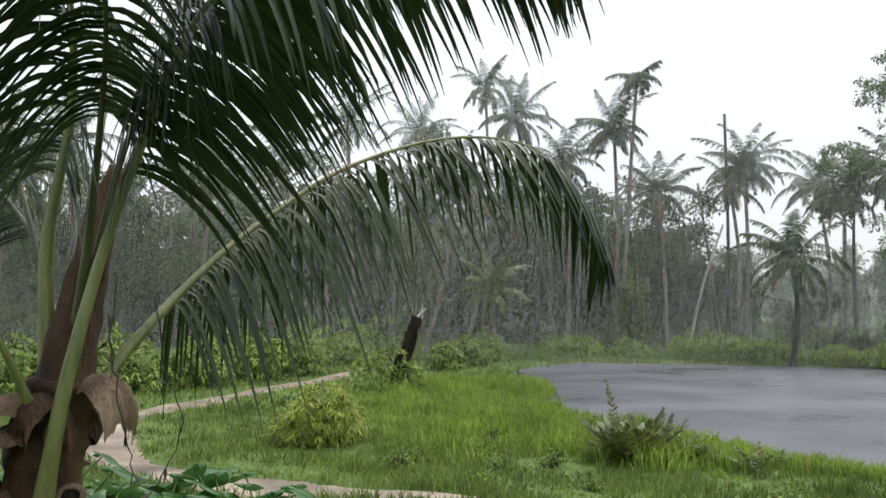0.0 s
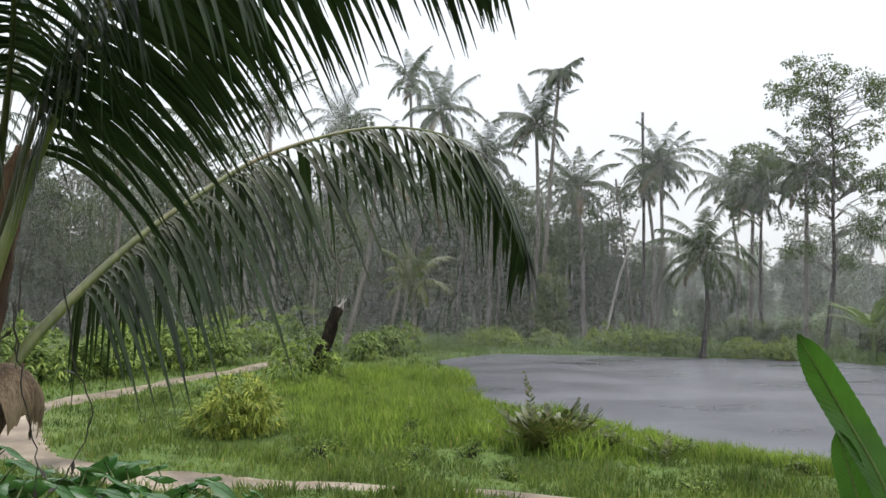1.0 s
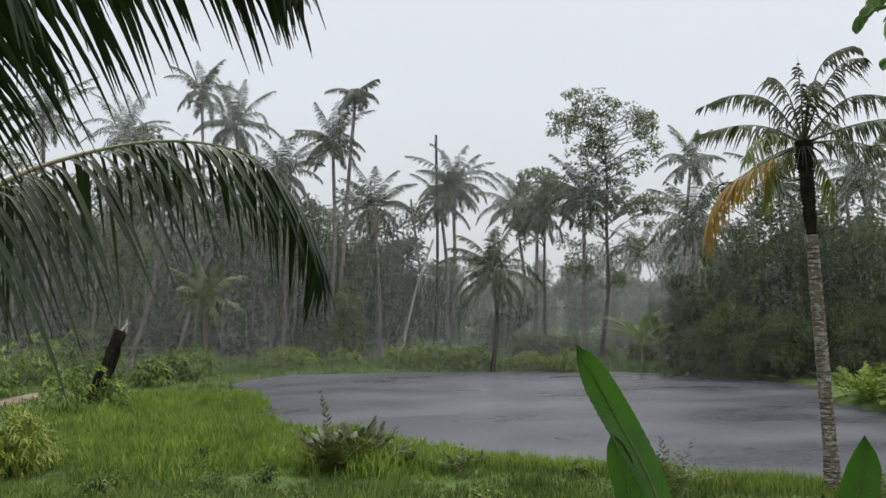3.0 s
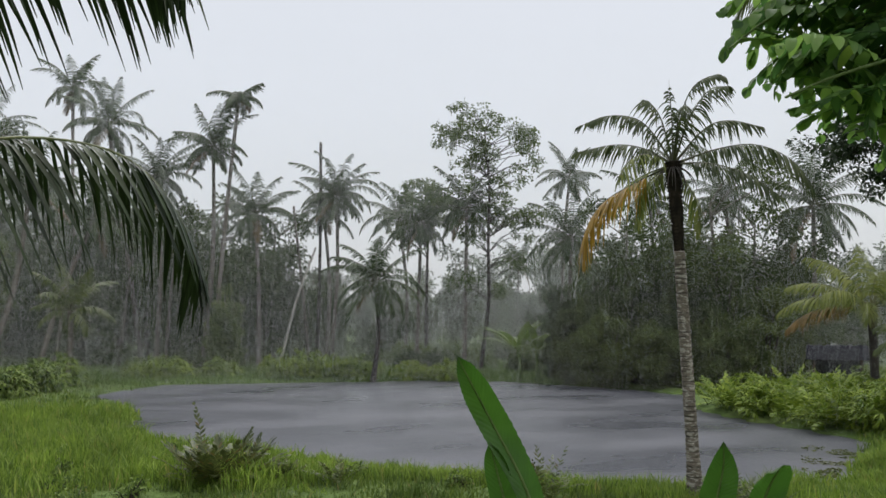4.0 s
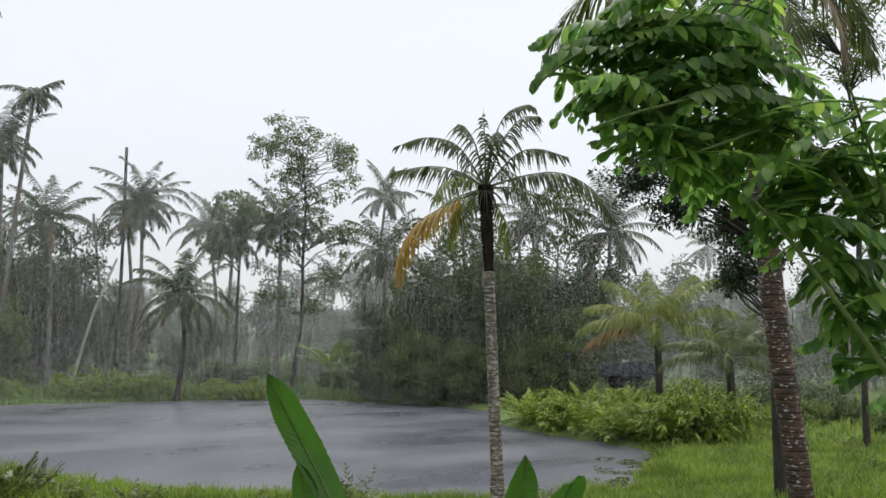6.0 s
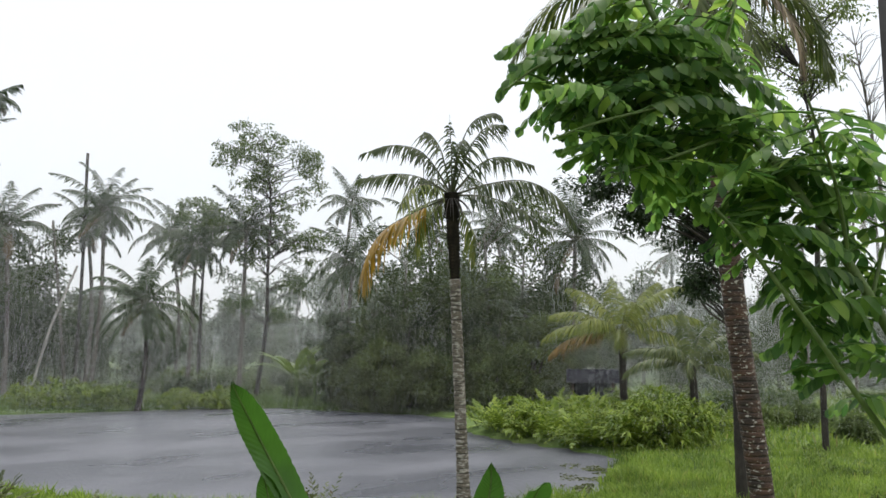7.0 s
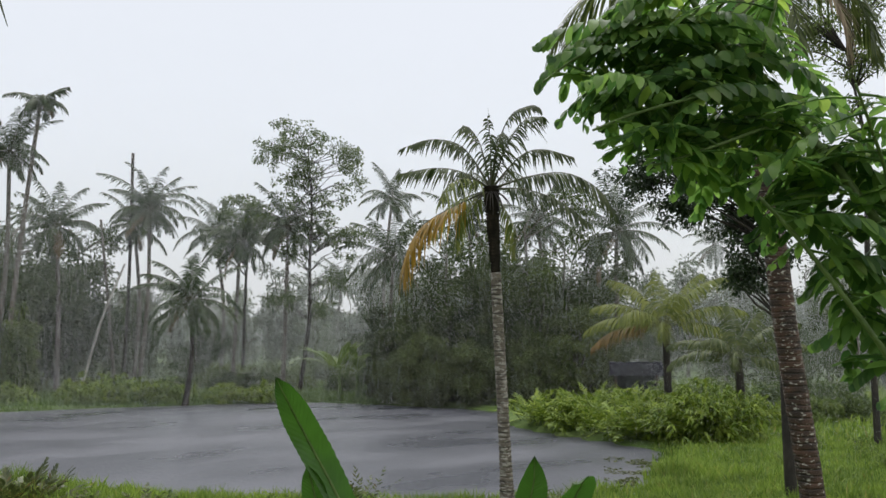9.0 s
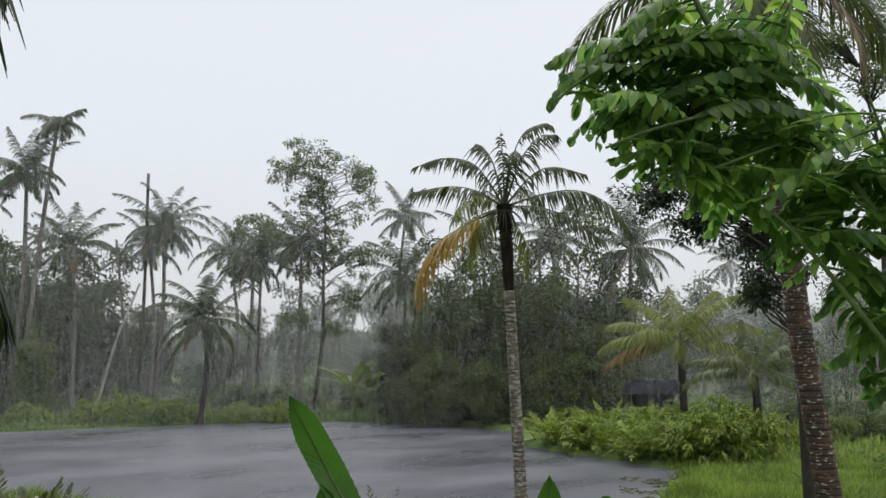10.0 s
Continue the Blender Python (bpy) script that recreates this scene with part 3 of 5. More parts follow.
# young short palms
coconut_palm(foot(3.2, 44), up(3.4, 1.0, 44), "young short palm with level dull fronds", rng, 10, 3.0, M_PALM_MID, 0.15, 0.12, low=-4, dry=0, group="young palms")
def bank_palm(at, crown, label, face, size, mat, seed, skip=()):
    """A short palm with a few long arching fronds whose leaflets hang."""
    rng = np.random.default_rng(seed)
    at, top = np.asarray(at, float), np.asarray(crown, float) - np.asarray(at, float)
    ob = thing("coconut_palm", label, "palm tree", at, "young palms")
    part("trunk", [ringed_trunk([(0, 0, -0.15), top * 0.5 + (0.04, 0, 0), top], 0.15, 0.12, rng, 10, 0.12, 0.08, 1.4)], M_BARK_DARK, ob, smooth=True)
    plan = [(-90, 42, 2.5, 62), (-84, 24, 2.4, 68), (-96, 8, 2.2, 62), (-80, 66, 2.3, 58), (-30, 84, 2.1, 35), (84, 58, 2.5, 66), (90, 32, 2.4, 66), (100, 12, 2.2, 66), (-176, 26, 1.6, 100), (160, 60, 1.9, 90), (-140, 48, 1.9, 90), (10, 46, 2.1, 70), (40, 72, 2.2, 50), (-40, 30, 2.0, 70)]
    for i, (a, rise, ln, dr) in enumerate(plan):
        if i in skip:
            continue
        rib = sweep(top, face + a + rng.normal(0, 8), rise + rng.normal(0, 4), size * ln * rng.uniform(0.92, 1.1), dr, 14, 1.4, rng.normal(0, 8))
        r, l = frond(rib, 54, 0.72 * size, 0.046, 1.35, rng, 0.2, 4, -0.15, 0.02, 5, 0.08, 0.15)
        fr = part("frond", [l], M_PALM_RUST if i == 2 else mat, ob, "rusty dying frond" if i == 2 else "")
        part("rib", [r], M_PETIOLE, fr)
    for j in range(7):
        a = rng.uniform(0, 360)
        part("leaf_base", [tube(sweep(top + np.array([0, 0, -0.25 * rng.random()]), a, 40, 0.45, 50, 6), [0.045, 0.04, 0.03, 0.022, 0.016, 0.01], 5)], M_BARK_DARK, ob)


bank_palm(foot(55.2, 31), up(55.2, 1.1, 31), "young coconut palm with pale yellowing arched fronds", 55.2, 1.2, M_PALM_YELLOW, 22)
bank_palm(foot(59.8, 28), up(59.7, -0.9, 28), "short coconut palm with a dark trunk in grass", 59.8, 0.9, M_PALM_MID, 24, (2, 3, 9, 13))


def palm_over_water():
    rng = np.random.default_rng(21)
    f = np.array([10.55, 10.75, 0.12])
    ob = thing("coconut_palm", "slender ringed coconut palm at the water's edge, one frond yellow", "palm tree", f)
    top = up(43.6, 11.0, 15.1) - f
    ctrl = [(0, 0, -0.2), up(44.3, -6.8, 15.05) - f, up(44.0, 0.8, 15.1) - f, up(43.85, 5.0, 15.1) - f]
    part("trunk", [ringed_trunk(ctrl, 0.11, 0.096, rng, 14, 0.085, 0.07, 1.75)], M_TRUNK_PALE, ob, smooth=True)
    part("crownshaft", [ringed_trunk([ctrl[-1], top * 0.5 + ctrl[-1] * 0.5, top], 0.086, 0.15, rng, 16, 0.06, 0.26, 1.0)], M_SHAFT, ob, "dark matted old leaf bases")
    # ribs in the plane that faces the garden: across, up, depth; leaf kind 0 green, 1 yellow, 2 yellowing; leaflet length
    across, away = np.array([math.cos(radians(43.6)), -math.sin(radians(43.6)), 0]), np.array([math.sin(radians(43.6)), math.cos(radians(43.6)), 0])
    plan = [([(-0.37, 0.6, 0.1), (-0.69, 0.9, 0.2), (-1.2, 0.99, 0.3), (-1.71, 0.85, 0.4)], 0, 0.36), ([(-0.51, 0.23, -0.2), (-1.02, 0.28, -0.4), (-1.66, 0.16, -0.5)], 0, 0.46),
            ([(-0.4, 0.08, -0.4), (-0.72, -0.12, -0.9), (-0.88, -0.5, -1.2)], 2, 0.5), ([(-0.74, -0.37, 0.1), (-1.29, -0.7, 0.15), (-1.6, -1.2, 0.2), (-1.66, -1.7, 0.2)], 1, 0.72),
            ([(-0.18, 0.78, 0.1), (-0.37, 1.15, 0.2), (-0.5, 1.25, 0.3)], 0, 0.34), ([(0.0, 0.7, -0.1), (-0.05, 1.3, -0.1)], 0, 0.24), ([(0.18, 0.92, 0.1), (0.42, 1.43, 0.2), (0.78, 1.62, 0.3), (0.92, 1.58, 0.3)], 0, 0.3),
            ([(0.3, 0.68, -0.4), (0.62, 1.04, -0.8), (0.9, 1.0, -1.1)], 0, 0.46), ([(0.55, 0.6, 0.2), (1.0, 0.78, 0.4), (1.57, 0.67, 0.6)], 0, 0.38),
            ([(0.74, 0.16, -0.1), (1.39, 0.18, -0.2), (1.94, -0.14, -0.3), (2.24, -0.6, -0.3)], 0, 0.5), ([(0.6, -0.12, -0.3), (1.2, -0.4, -0.6), (1.71, -0.85, -0.8)], 0, 0.48),
            ([(-0.42, -0.28, 0.3), (-0.62, -0.55, 0.5), (-0.68, -1.0, 0.6)], 2, 0.5), ([(0.3, -0.5, 0.2), (0.42, -0.85, 0.3), (0.4, -1.3, 0.3)], 2, 0.36),
            ([(-0.3, 0.4, 0.7), (-0.55, 0.45, 1.3), (-0.7, 0.2, 1.7)], 0, 0.42), ([(0.35, 0.42, 0.7), (0.65, 0.4, 1.3), (0.85, 0.1, 1.7)], 0, 0.42), ([(0.1, 0.6, -0.5), (0.2, 0.75, -1.0), (0.28, 0.5, -1.5)], 0, 0.4),
            ([(-0.5, -0.1, 0.6), (-0.95, -0.3, 1.0), (-1.2, -0.75, 1.2)], 2, 0.48)]
    for c, m, leaf in plan:
        pts = [top + across * x + away * w + np.array([0, 0, z]) for x, z, w in [(0, -0.05, 0)] + c]
        rib = spline(pts, 16)
        r, l = frond(rib, int(24 * np.linalg.norm(np.diff(rib, axis=0), axis=1).sum() + 8), leaf, 0.034, 0.9 if m == 1 else 1.5, rng, 0.16, 6, -0.2, 0.015, 5, 0.05 if m == 1 else 0.3, 0.36, bend=0.55, ease=0.3)
        fr = part("frond", [l], M_PALM_OLD if m == 1 else M_PALM_YELLOW if m else M_PALM_DEEP, ob, "yellow dying frond" if m == 1 else "")
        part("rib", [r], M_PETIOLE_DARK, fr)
    part("spear_leaf", [tube(spline([top, top + (0, 0, 0.7), top + (-0.05, 0, 1.5)], 8), [0.02, 0.02, 0.016, 0.012, 0.009, 0.006, 0.004, 0.002], 5)], M_PALM, ob)
    for j in range(14):
        a = rng.uniform(0, 6.28)
        p = top + np.array([0.1 * math.sin(a), 0.1 * math.cos(a), -0.1])
        part("dry_stalk", [tube(sweep(p, math.degrees(a), -30, 0.5 + 0.4 * rng.random(), 60, 7), [0.015, 0.014, 0.012, 0.01, 0.008, 0.006, 0.004], 4)], M_BARK_DARK, ob)


palm_over_water()


def old_palm():
    rng = np.random.default_rng(31)
    d = 12.5
    f = foot(64.0, d)
    ob = thing("coconut_palm", "old coconut palm with lichen-spotted red-brown leaning trunk", "palm tree", f)
    ctrl = [(0, 0, -0.2), up(63.6, -8.2, d) - f, up(62.75, 0.2, d) - f, up(62.4, 5.0, d) - f, up(62.0, 10.0, d) - f, up(61.4, 18.4, d) - f, up(60.8, 24.5, d) - f]
    part("trunk", [ringed_trunk(ctrl, 0.165, 0.152, rng, 24, 0.06, 0.016, 1.12)], M_TRUNK_OLD, ob, smooth=True)
    top = ctrl[-1]
    for i, (a, rise, ln, dr) in enumerate([(-35, 15, 3.3, 85), (-60, 5, 3.0, 95), (-15, 25, 3.4, 95), (150, 0, 2.6, 95), (120, 10, 3.0, 95), (175, -15, 2.5, 80), (-120, 0, 2.8, 90), (60, 20, 3.2, 90),
                                           (100, 40, 3.2, 80), (-80, 45, 3.2, 80), (20, 50, 3.2, 80), (-160, 50, 3.0, 80), (140, 60, 3.0, 70), (0, 70, 3.0, 70), (-100, 75, 2.8, 60), (200, -30, 2.2, 60), (60, -20, 2.4, 70)]):
        rib = sweep(top, a, rise, ln, dr, 14, 1.3)
        r, l = frond(rib, 44, 0.85, 0.045, 0.8, rng, 0.2, 4, 0.2, 0.022, 5, 0.06)
        # lighter leaf colour here stands in for the glare of the bright backlight
        fr = part("frond", [l], M_PALM_DRY if i == 5 else M_PALM_MID, ob)
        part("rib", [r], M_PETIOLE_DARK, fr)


old_palm()

# ---- broad-leaved trees and thickets ----


def rhombs(p, d, length, width, rng):
    """Small leaves: one bent diamond each, at p, pointing along d."""
    n = len(p)
    length, width = np.broadcast_to(length, (n,)), np.broadcast_to(width, (n,))
    w = unit(np.cross(d, unit(rng.standard_normal((n, 3)))))
    mid = p + d * (length * 0.45)[:, None]
    tip = p + d * length[:, None] + np.array([0, 0, -1.0]) * (length * 0.12)[:, None]
    h = w * (width * 0.5)[:, None]
    v = np.stack([p, mid - h, tip, mid + h], 1).reshape(-1, 3)
    return v, np.arange(4 * n).reshape(-1, 4)


def clumps(centres, radii, per, length, width, rng, droop=0.3):
    """Leaf clumps round the ends of twigs."""
    c = np.repeat(np.asarray(centres), per, axis=0)
    r = np.repeat(np.broadcast_to(radii, (len(centres),)), per)
    o = unit(rng.standard_normal(c.shape))
    p = c + o * (r * rng.random(len(c)) ** 0.45)[:, None] * np.array([1, 1, 0.75])
    d = unit(o * 0.8 + rng.standard_normal(c.shape) * 0.6 + np.array([0, 0, -droop]))
    return rhombs(p, d, length * (1 + rng.normal(0, 0.2, len(c))), width * (1 + rng.normal(0, 0.2, len(c))), rng)


def shell_points(lobes, count, rng, inner=0.55):
    """Points in the outer part of a crown made of lobes (x, y, z, radius, height radius)."""
    lobes = np.asarray(lobes, float)
    w = lobes[:, 3] * lobes[:, 4]
    pick = rng.choice(len(lobes), count, p=w / w.sum())
    o = unit(rng.standard_normal((count, 3)))
    k = inner + (1 - inner) * rng.random(count)
    return lobes[pick, :3] + o * k[:, None] * np.stack([lobes[pick, 3], lobes[pick, 3], lobes[pick, 4]], 1)


def limbs(trunk, ends, rng, r=0.05, sides=5):
    out = []
    trunk = np.asarray(trunk)
    for e in ends:
        d = np.linalg.norm(trunk - e, axis=1) + np.maximum(0, trunk[:, 2] - e[2] + 0.6) * 3
        a = trunk[int(np.argmin(d + rng.random(len(d)) * 0.8))]
        mid = (a + e) * 0.5 + np.array([0, 0, 0.12 * np.linalg.norm(e - a)]) + rng.normal(0, 0.08, 3) * np.linalg.norm(e - a)
        out.append(tube(spline([a, mid, e], 6), np.linspace(r, r * 0.25, 6), sides, cap=False))
    return out


def broad_tree(at, label, lobes, trunk, r0, count, per, clump, leaf, mat, seed, bark=None, limb=0.05, name="tree", group="", limb_count=30, width=0.5, inner=0.55):
    rng = np.random.default_rng(seed)
    ob = thing(name, label, "tree" if name == "tree" else "bush", at, group)
    line = spline(trunk, 16)
    part("trunk", [tube(line, np.linspace(r0, r0 * 0.3, 16), 9, 0.05, rng)], bark or M_BARK, ob, smooth=True)
    c = shell_points(lobes, count, rng, inner)
    c[:, 2] = np.maximum(c[:, 2], 0.1)
    ends = c[rng.permutation(count)[:limb_count]]
    tagged(part("branchwork", limbs(line[4:], ends, rng, limb), bark or M_BARK, ob), kind="stuff")
    part("crown", [clumps(c, clump * rng.uniform(0.6, 1.25, count), per, leaf, leaf * width, rng)], mat, ob)
    return ob


def thicket(at, label, rx, ry, rz, count, per, leaf, mat, seed, name="bush", clump=0.35, width=0.4, group="", bark=None):
    """A rounded bush whose foliage reaches the ground, with stems inside."""
    rng = np.random.default_rng(seed)
    ob = thing(name, label, "bush", at, group)
    n = 5
    lobes = [(0, 0, rz * 0.45, min(rx, ry) * 0.7, rz * 0.55)]
    for i in range(n):
        a = i * 2 * math.pi / n + rng.uniform(-0.4, 0.4)
        lobes.append((rx * 0.55 * math.cos(a), ry * 0.55 * math.sin(a), rz * rng.uniform(0.25, 0.5), min(rx, ry) * 0.5, rz * rng.uniform(0.35, 0.55)))
    c = shell_points(lobes, count, rng, 0.6)
    c[:, 2] = np.maximum(c[:, 2], 0.06)
    stems = []
    for e in c[rng.permutation(count)[:14]]:
        stems.append(tube(spline([(e[0] * 0.25, e[1] * 0.25, -0.1), e * np.array([0.6, 0.6, 0.6]), e], 6), np.linspace(0.03, 0.008, 6) * (0.6 + rz * 0.35), 5, cap=False))
    tagged(part("stemwork", stems, bark or M_BARK_DARK, ob), kind="stuff")
    part("foliage", [clumps(c, clump * rng.uniform(0.6, 1.3, count), per, leaf, leaf * width, rng, 0.15)], mat, ob)
    return ob


# forest wall behind the palms: a few kinds of tree, repeated and turned
def forest_tree(seed, h, r, lab, dense=85, per=125, leaf=0.25):
    rng = np.random.default_rng(seed)
    lobes = [(rng.normal(0, r * 0.35), rng.normal(0, r * 0.35), h * z, r * k, h * 0.2) for z, k in ((0.14, 0.9), (0.3, 0.95), (0.45, 0.95), (0.6, 0.9), (0.75, 0.7), (0.85, 0.5), (0.5, 0.9))]
    return broad_tree((0, 0, -50), lab, lobes, [(0, 0, -0.2), (0.2, 0.1, h * 0.4), (0, 0.2, h * 0.85)], 0.2, dense, per, 0.95, leaf, M_WOOD_FAR, seed, limb=0.06, group="forest trees")


KINDS = [forest_tree(101, 9.5, 3.0, "dense dark forest tree behind the pond"), forest_tree(102, 11.5, 3.4, "tall bushy forest tree behind the pond"),
         forest_tree(103, 7.0, 3.2, "low spreading forest tree behind the pond"), forest_tree(104, 8.5, 2.4, "narrow forest tree hung with creepers")]
BACK = [forest_tree(105, 9.5, 3.1, "misty forest tree far behind the pond", 64, 70, 0.36), forest_tree(106, 8.0, 3.3, "misty spreading forest tree far behind the pond", 64, 70, 0.36)]
rng = np.random.default_rng(5)
PLAN = []
for b in np.arange(-40, 17.5, 2.1):
    PLAN.append((b + rng.normal(0, 0.5), 61 + rng.normal(0, 2.5), rng.uniform(0.9, 1.18)))
for b in np.arange(-40, 17, 3.0):
    PLAN.append((b + rng.normal(0, 0.7), 74 + rng.normal(0, 4), rng.uniform(1.1, 1.45) if b < 14 else rng.uniform(0.8, 1.0)))
for b in np.arange(19, 24, 4.6):
    PLAN.append((b + rng.normal(0, 0.5), 63 + rng.normal(0, 2), rng.uniform(0.5, 0.68)))
for b in np.arange(18, 37, 2.2):
    PLAN.append((b + rng.normal(0, 0.5), 76 + rng.normal(0, 5), rng.uniform(0.42, 0.62)))
for b, d, s in ((40.5, 47, 0.82), (43.4, 48, 0.92), (46.0, 47, 0.94), (48.6, 48, 0.8), (38.2, 48, 0.72), (36.0, 52, 0.6), (50.6, 50, 0.72)):
    PLAN.append((b, d, s))
for b in np.arange(51, 84, 2.8):
    PLAN.append((b + rng.normal(0, 0.8), 58 + rng.normal(0, 3), rng.uniform(0.52, 0.78)))
for b in np.arange(36, 84, 2.6):
    PLAN.append((b + rng.normal(0, 0.6), 78 + rng.normal(0, 8), rng.uniform(0.75, 1.05)))
for b in np.arange(-45, 90, 3.2):
    PLAN.append((b + rng.normal(0, 0.6), 128 + rng.normal(0, 12), rng.uniform(0.95, 1.25)))
used = set()
for b, d, s in PLAN:
    kind = KINDS[int(rng.integers(0, 4))] if d < 70 else BACK[int(rng.integers(0, 2))]
    m = Matrix.Translation(foot(b, d)) @ pose(0, 0, 0, 0, 0, rng.uniform(0, 360)) @ Matrix.Diagonal((s, s, s, 1))
    if kind.name in used:
        copy_thing(kind, m)
    else:
        used.add(kind.name)
        kind.matrix_basis = m

# the large open-crowned tree on the far shore
f = foot(30.3, 51.5)
D = 51.5
C = lambda b, e, depth=0.0: tuple(up(b, e, D + depth) - f)
lobes = [(*C(30.6, 13.6), 2.2, 1.7), (*C(28.2, 13.2, 0.8), 1.5, 1.0), (*C(33.6, 13.0, -0.8), 1.3, 1.3), (*C(34.3, 11.4, 0.3), 0.8, 0.7), (*C(29.4, 14.6, -0.6), 1.2, 0.8), (*C(32.6, 10.3), 1.5, 1.3), (*C(31.3, 7.9, 0.8), 1.7, 1.5), (*C(33.2, 7.4, -0.6), 1.6, 1.5), (*C(30.0, 11.4, 0.4), 1.7, 1.4), (*C(29.6, 6.4, 0.3), 1.3, 1.0),
         (*C(29.2, 9.6, 0.6), 1.4, 1.0), (*C(27.2, 9.0, 1.0), 1.6, 0.9), (*C(32.5, 4.6, 0.3), 1.2, 0.9), (*C(28.9, 3.3, -0.3), 1.2, 0.8), (*C(31.6, 2.6, 0.3), 1.1, 0.7)]
broad_tree(f, "tall open-crowned broad-leaved tree with thin grey trunk", lobes, [(0, 0, -0.2), C(30.9, 1.5), C(30.9, 5.6), C(31.0, 9.5), C(30.7, 13.5)], 0.15, 330, 34, 0.38, 0.18, M_TREE, 41, M_BARK_DARK, 0.03, limb_count=130, width=0.6, inner=0.25)
# smaller companions round it
f2 = foot(26.6, 57)
broad_tree(f2, "slim broad-leaved tree with light airy crown", [(*(up(26.4, 9.0, 57) - f2), 1.9, 1.2), (*(up(27.8, 8.0, 57) - f2), 1.5, 1.2), (*(up(25.6, 6.5, 57) - f2), 1.6, 1.1)],
           [(0, 0, -0.2), up(26.6, 3, 57) - f2, up(26.8, 8, 57) - f2], 0.16, 80, 40, 0.5, 0.26, M_TREE, 42, M_BARK_DARK, limb_count=30)

# mangrove thicket on the water's edge
for i, (b, d, top, r) in enumerate([(36.4, 45.2, 1.0, 1.6), (37.4, 44, 2.4, 2.2), (40.2, 43.8, 3.4, 2.7), (43.2, 43.4, 4.2, 2.9), (46.0, 42.8, 4.4, 2.7), (48.8, 44, 2.6, 2.6), (51.0, 45, 1.0, 2.0), (44.6, 47, 5.2, 2.6), (39.0, 41.6, 0.2, 1.7), (42.5, 40.6, -0.4, 1.8), (46.5, 40.4, 0.2, 1.8), (37.0, 42.8, -1.2, 1.3)]):
    p = foot(b, d)
    p[2] = max(p[2], 0.0)
    thicket(p, "dense dark mangrove thicket hanging over the water", r, r, 3 + d * math.tan(radians(top)) - p[2] + 0.4, 90, 200, 0.14, M_MANGROVE, 200 + i, "mangrove_bush", 0.5, 0.45, "mangrove thicket")

# the dark small-leaved tree behind the old palm
f = foot(62.5, 17.0)
D = 17.0
lobes = [(*C(54.0, 11.2), 0.75, 0.6), (*C(56.2, 12.5, 0.3), 0.9, 0.6), (*C(56.5, 9.3), 0.8, 0.5), (*C(59.0, 11.5, -0.3), 1.0, 0.8), (*C(60.2, 8.0, 0.4), 0.8, 0.6), (*C(62.5, 13.0), 1.0, 0.8), (*C(60.3, 4.4), 0.55, 0.5), (*C(58.0, 14.5, 0.4), 0.7, 0.4), (*C(61.5, 6.0, 0.3), 0.8, 0.7)]
broad_tree(f, "dark small-leaved tree with a thin black trunk", lobes, [(0, 0, -0.2), C(62.5, 0.9), C(62.2, 7), C(62.0, 11), C(60.5, 14)], 0.12, 330, 46, 0.22, 0.105, M_SMALL, 43, M_BARK_DARK, 0.03, limb_count=80, width=0.42, inner=0.1)

# airy tree behind the old palm's crown
f = foot(67.5, 26)
D = 26
lobes = [(*C(65.3, 19.5, 0.4), 1.5, 1.2), (*C(68.3, 17.4), 1.3, 0.8), (*C(68.8, 20.5, -0.3), 1.4, 1.0), (*C(67.6, 14.4), 0.6, 0.6), (*C(63.4, 21.5), 1.4, 1.0)]
broad_tree(f, "airy grey-green tree with small hanging leaves", lobes, [(0, 0, -0.2), C(67.6, 5), C(67.9, 12), C(67.2, 18)], 0.1, 150, 34, 0.34, 0.14, M_TREE, 44, M_BARK_DARK, 0.03, limb_count=60, width=0.42, inner=0.1)

# bare twiggy tree beyond the grassy bank
f = foot(71.5, 24)
D = 24
twigs = thing("tree", "bare grey tree of thin leafless twigs", "tree", f)
line = spline([(0, 0, -0.2), C(71.6, 6), C(71.2, 13), C(70.4, 20)], 18)
part("trunk", [tube(line, np.linspace(0.07, 0.012, 18), 8, 0.05, np.random.default_rng(46))], M_BARK, twigs, smooth=True)
rng = np.random.default_rng(47)
ends = shell_points([(*C(70.0, 19.0), 1.3, 1.2), (*C(70.6, 14.5, 0.3), 1.1, 1.1), (*C(72.0, 17.0), 1.3, 1.4)], 46, rng, 0.4)
tagged(part("branchwork", limbs(line[5:], ends, rng, 0.012, 4), M_BARK, twigs), kind="stuff")

# bare pole, leaning white trunk, dead snags
def bare_trunk(name, label, ctrl, r0, r1, mat, seed):
    rng = np.random.default_rng(seed)
    base = np.asarray(ctrl[0], float)
    ob = thing(name, label, "tree", base)
    part("trunk", [tube(spline([np.asarray(c, float) - base for c in ctrl], 18), np.linspace(r0, r1, 18), 8, 0.04, rng)], mat, ob, smooth=True)
    return ob


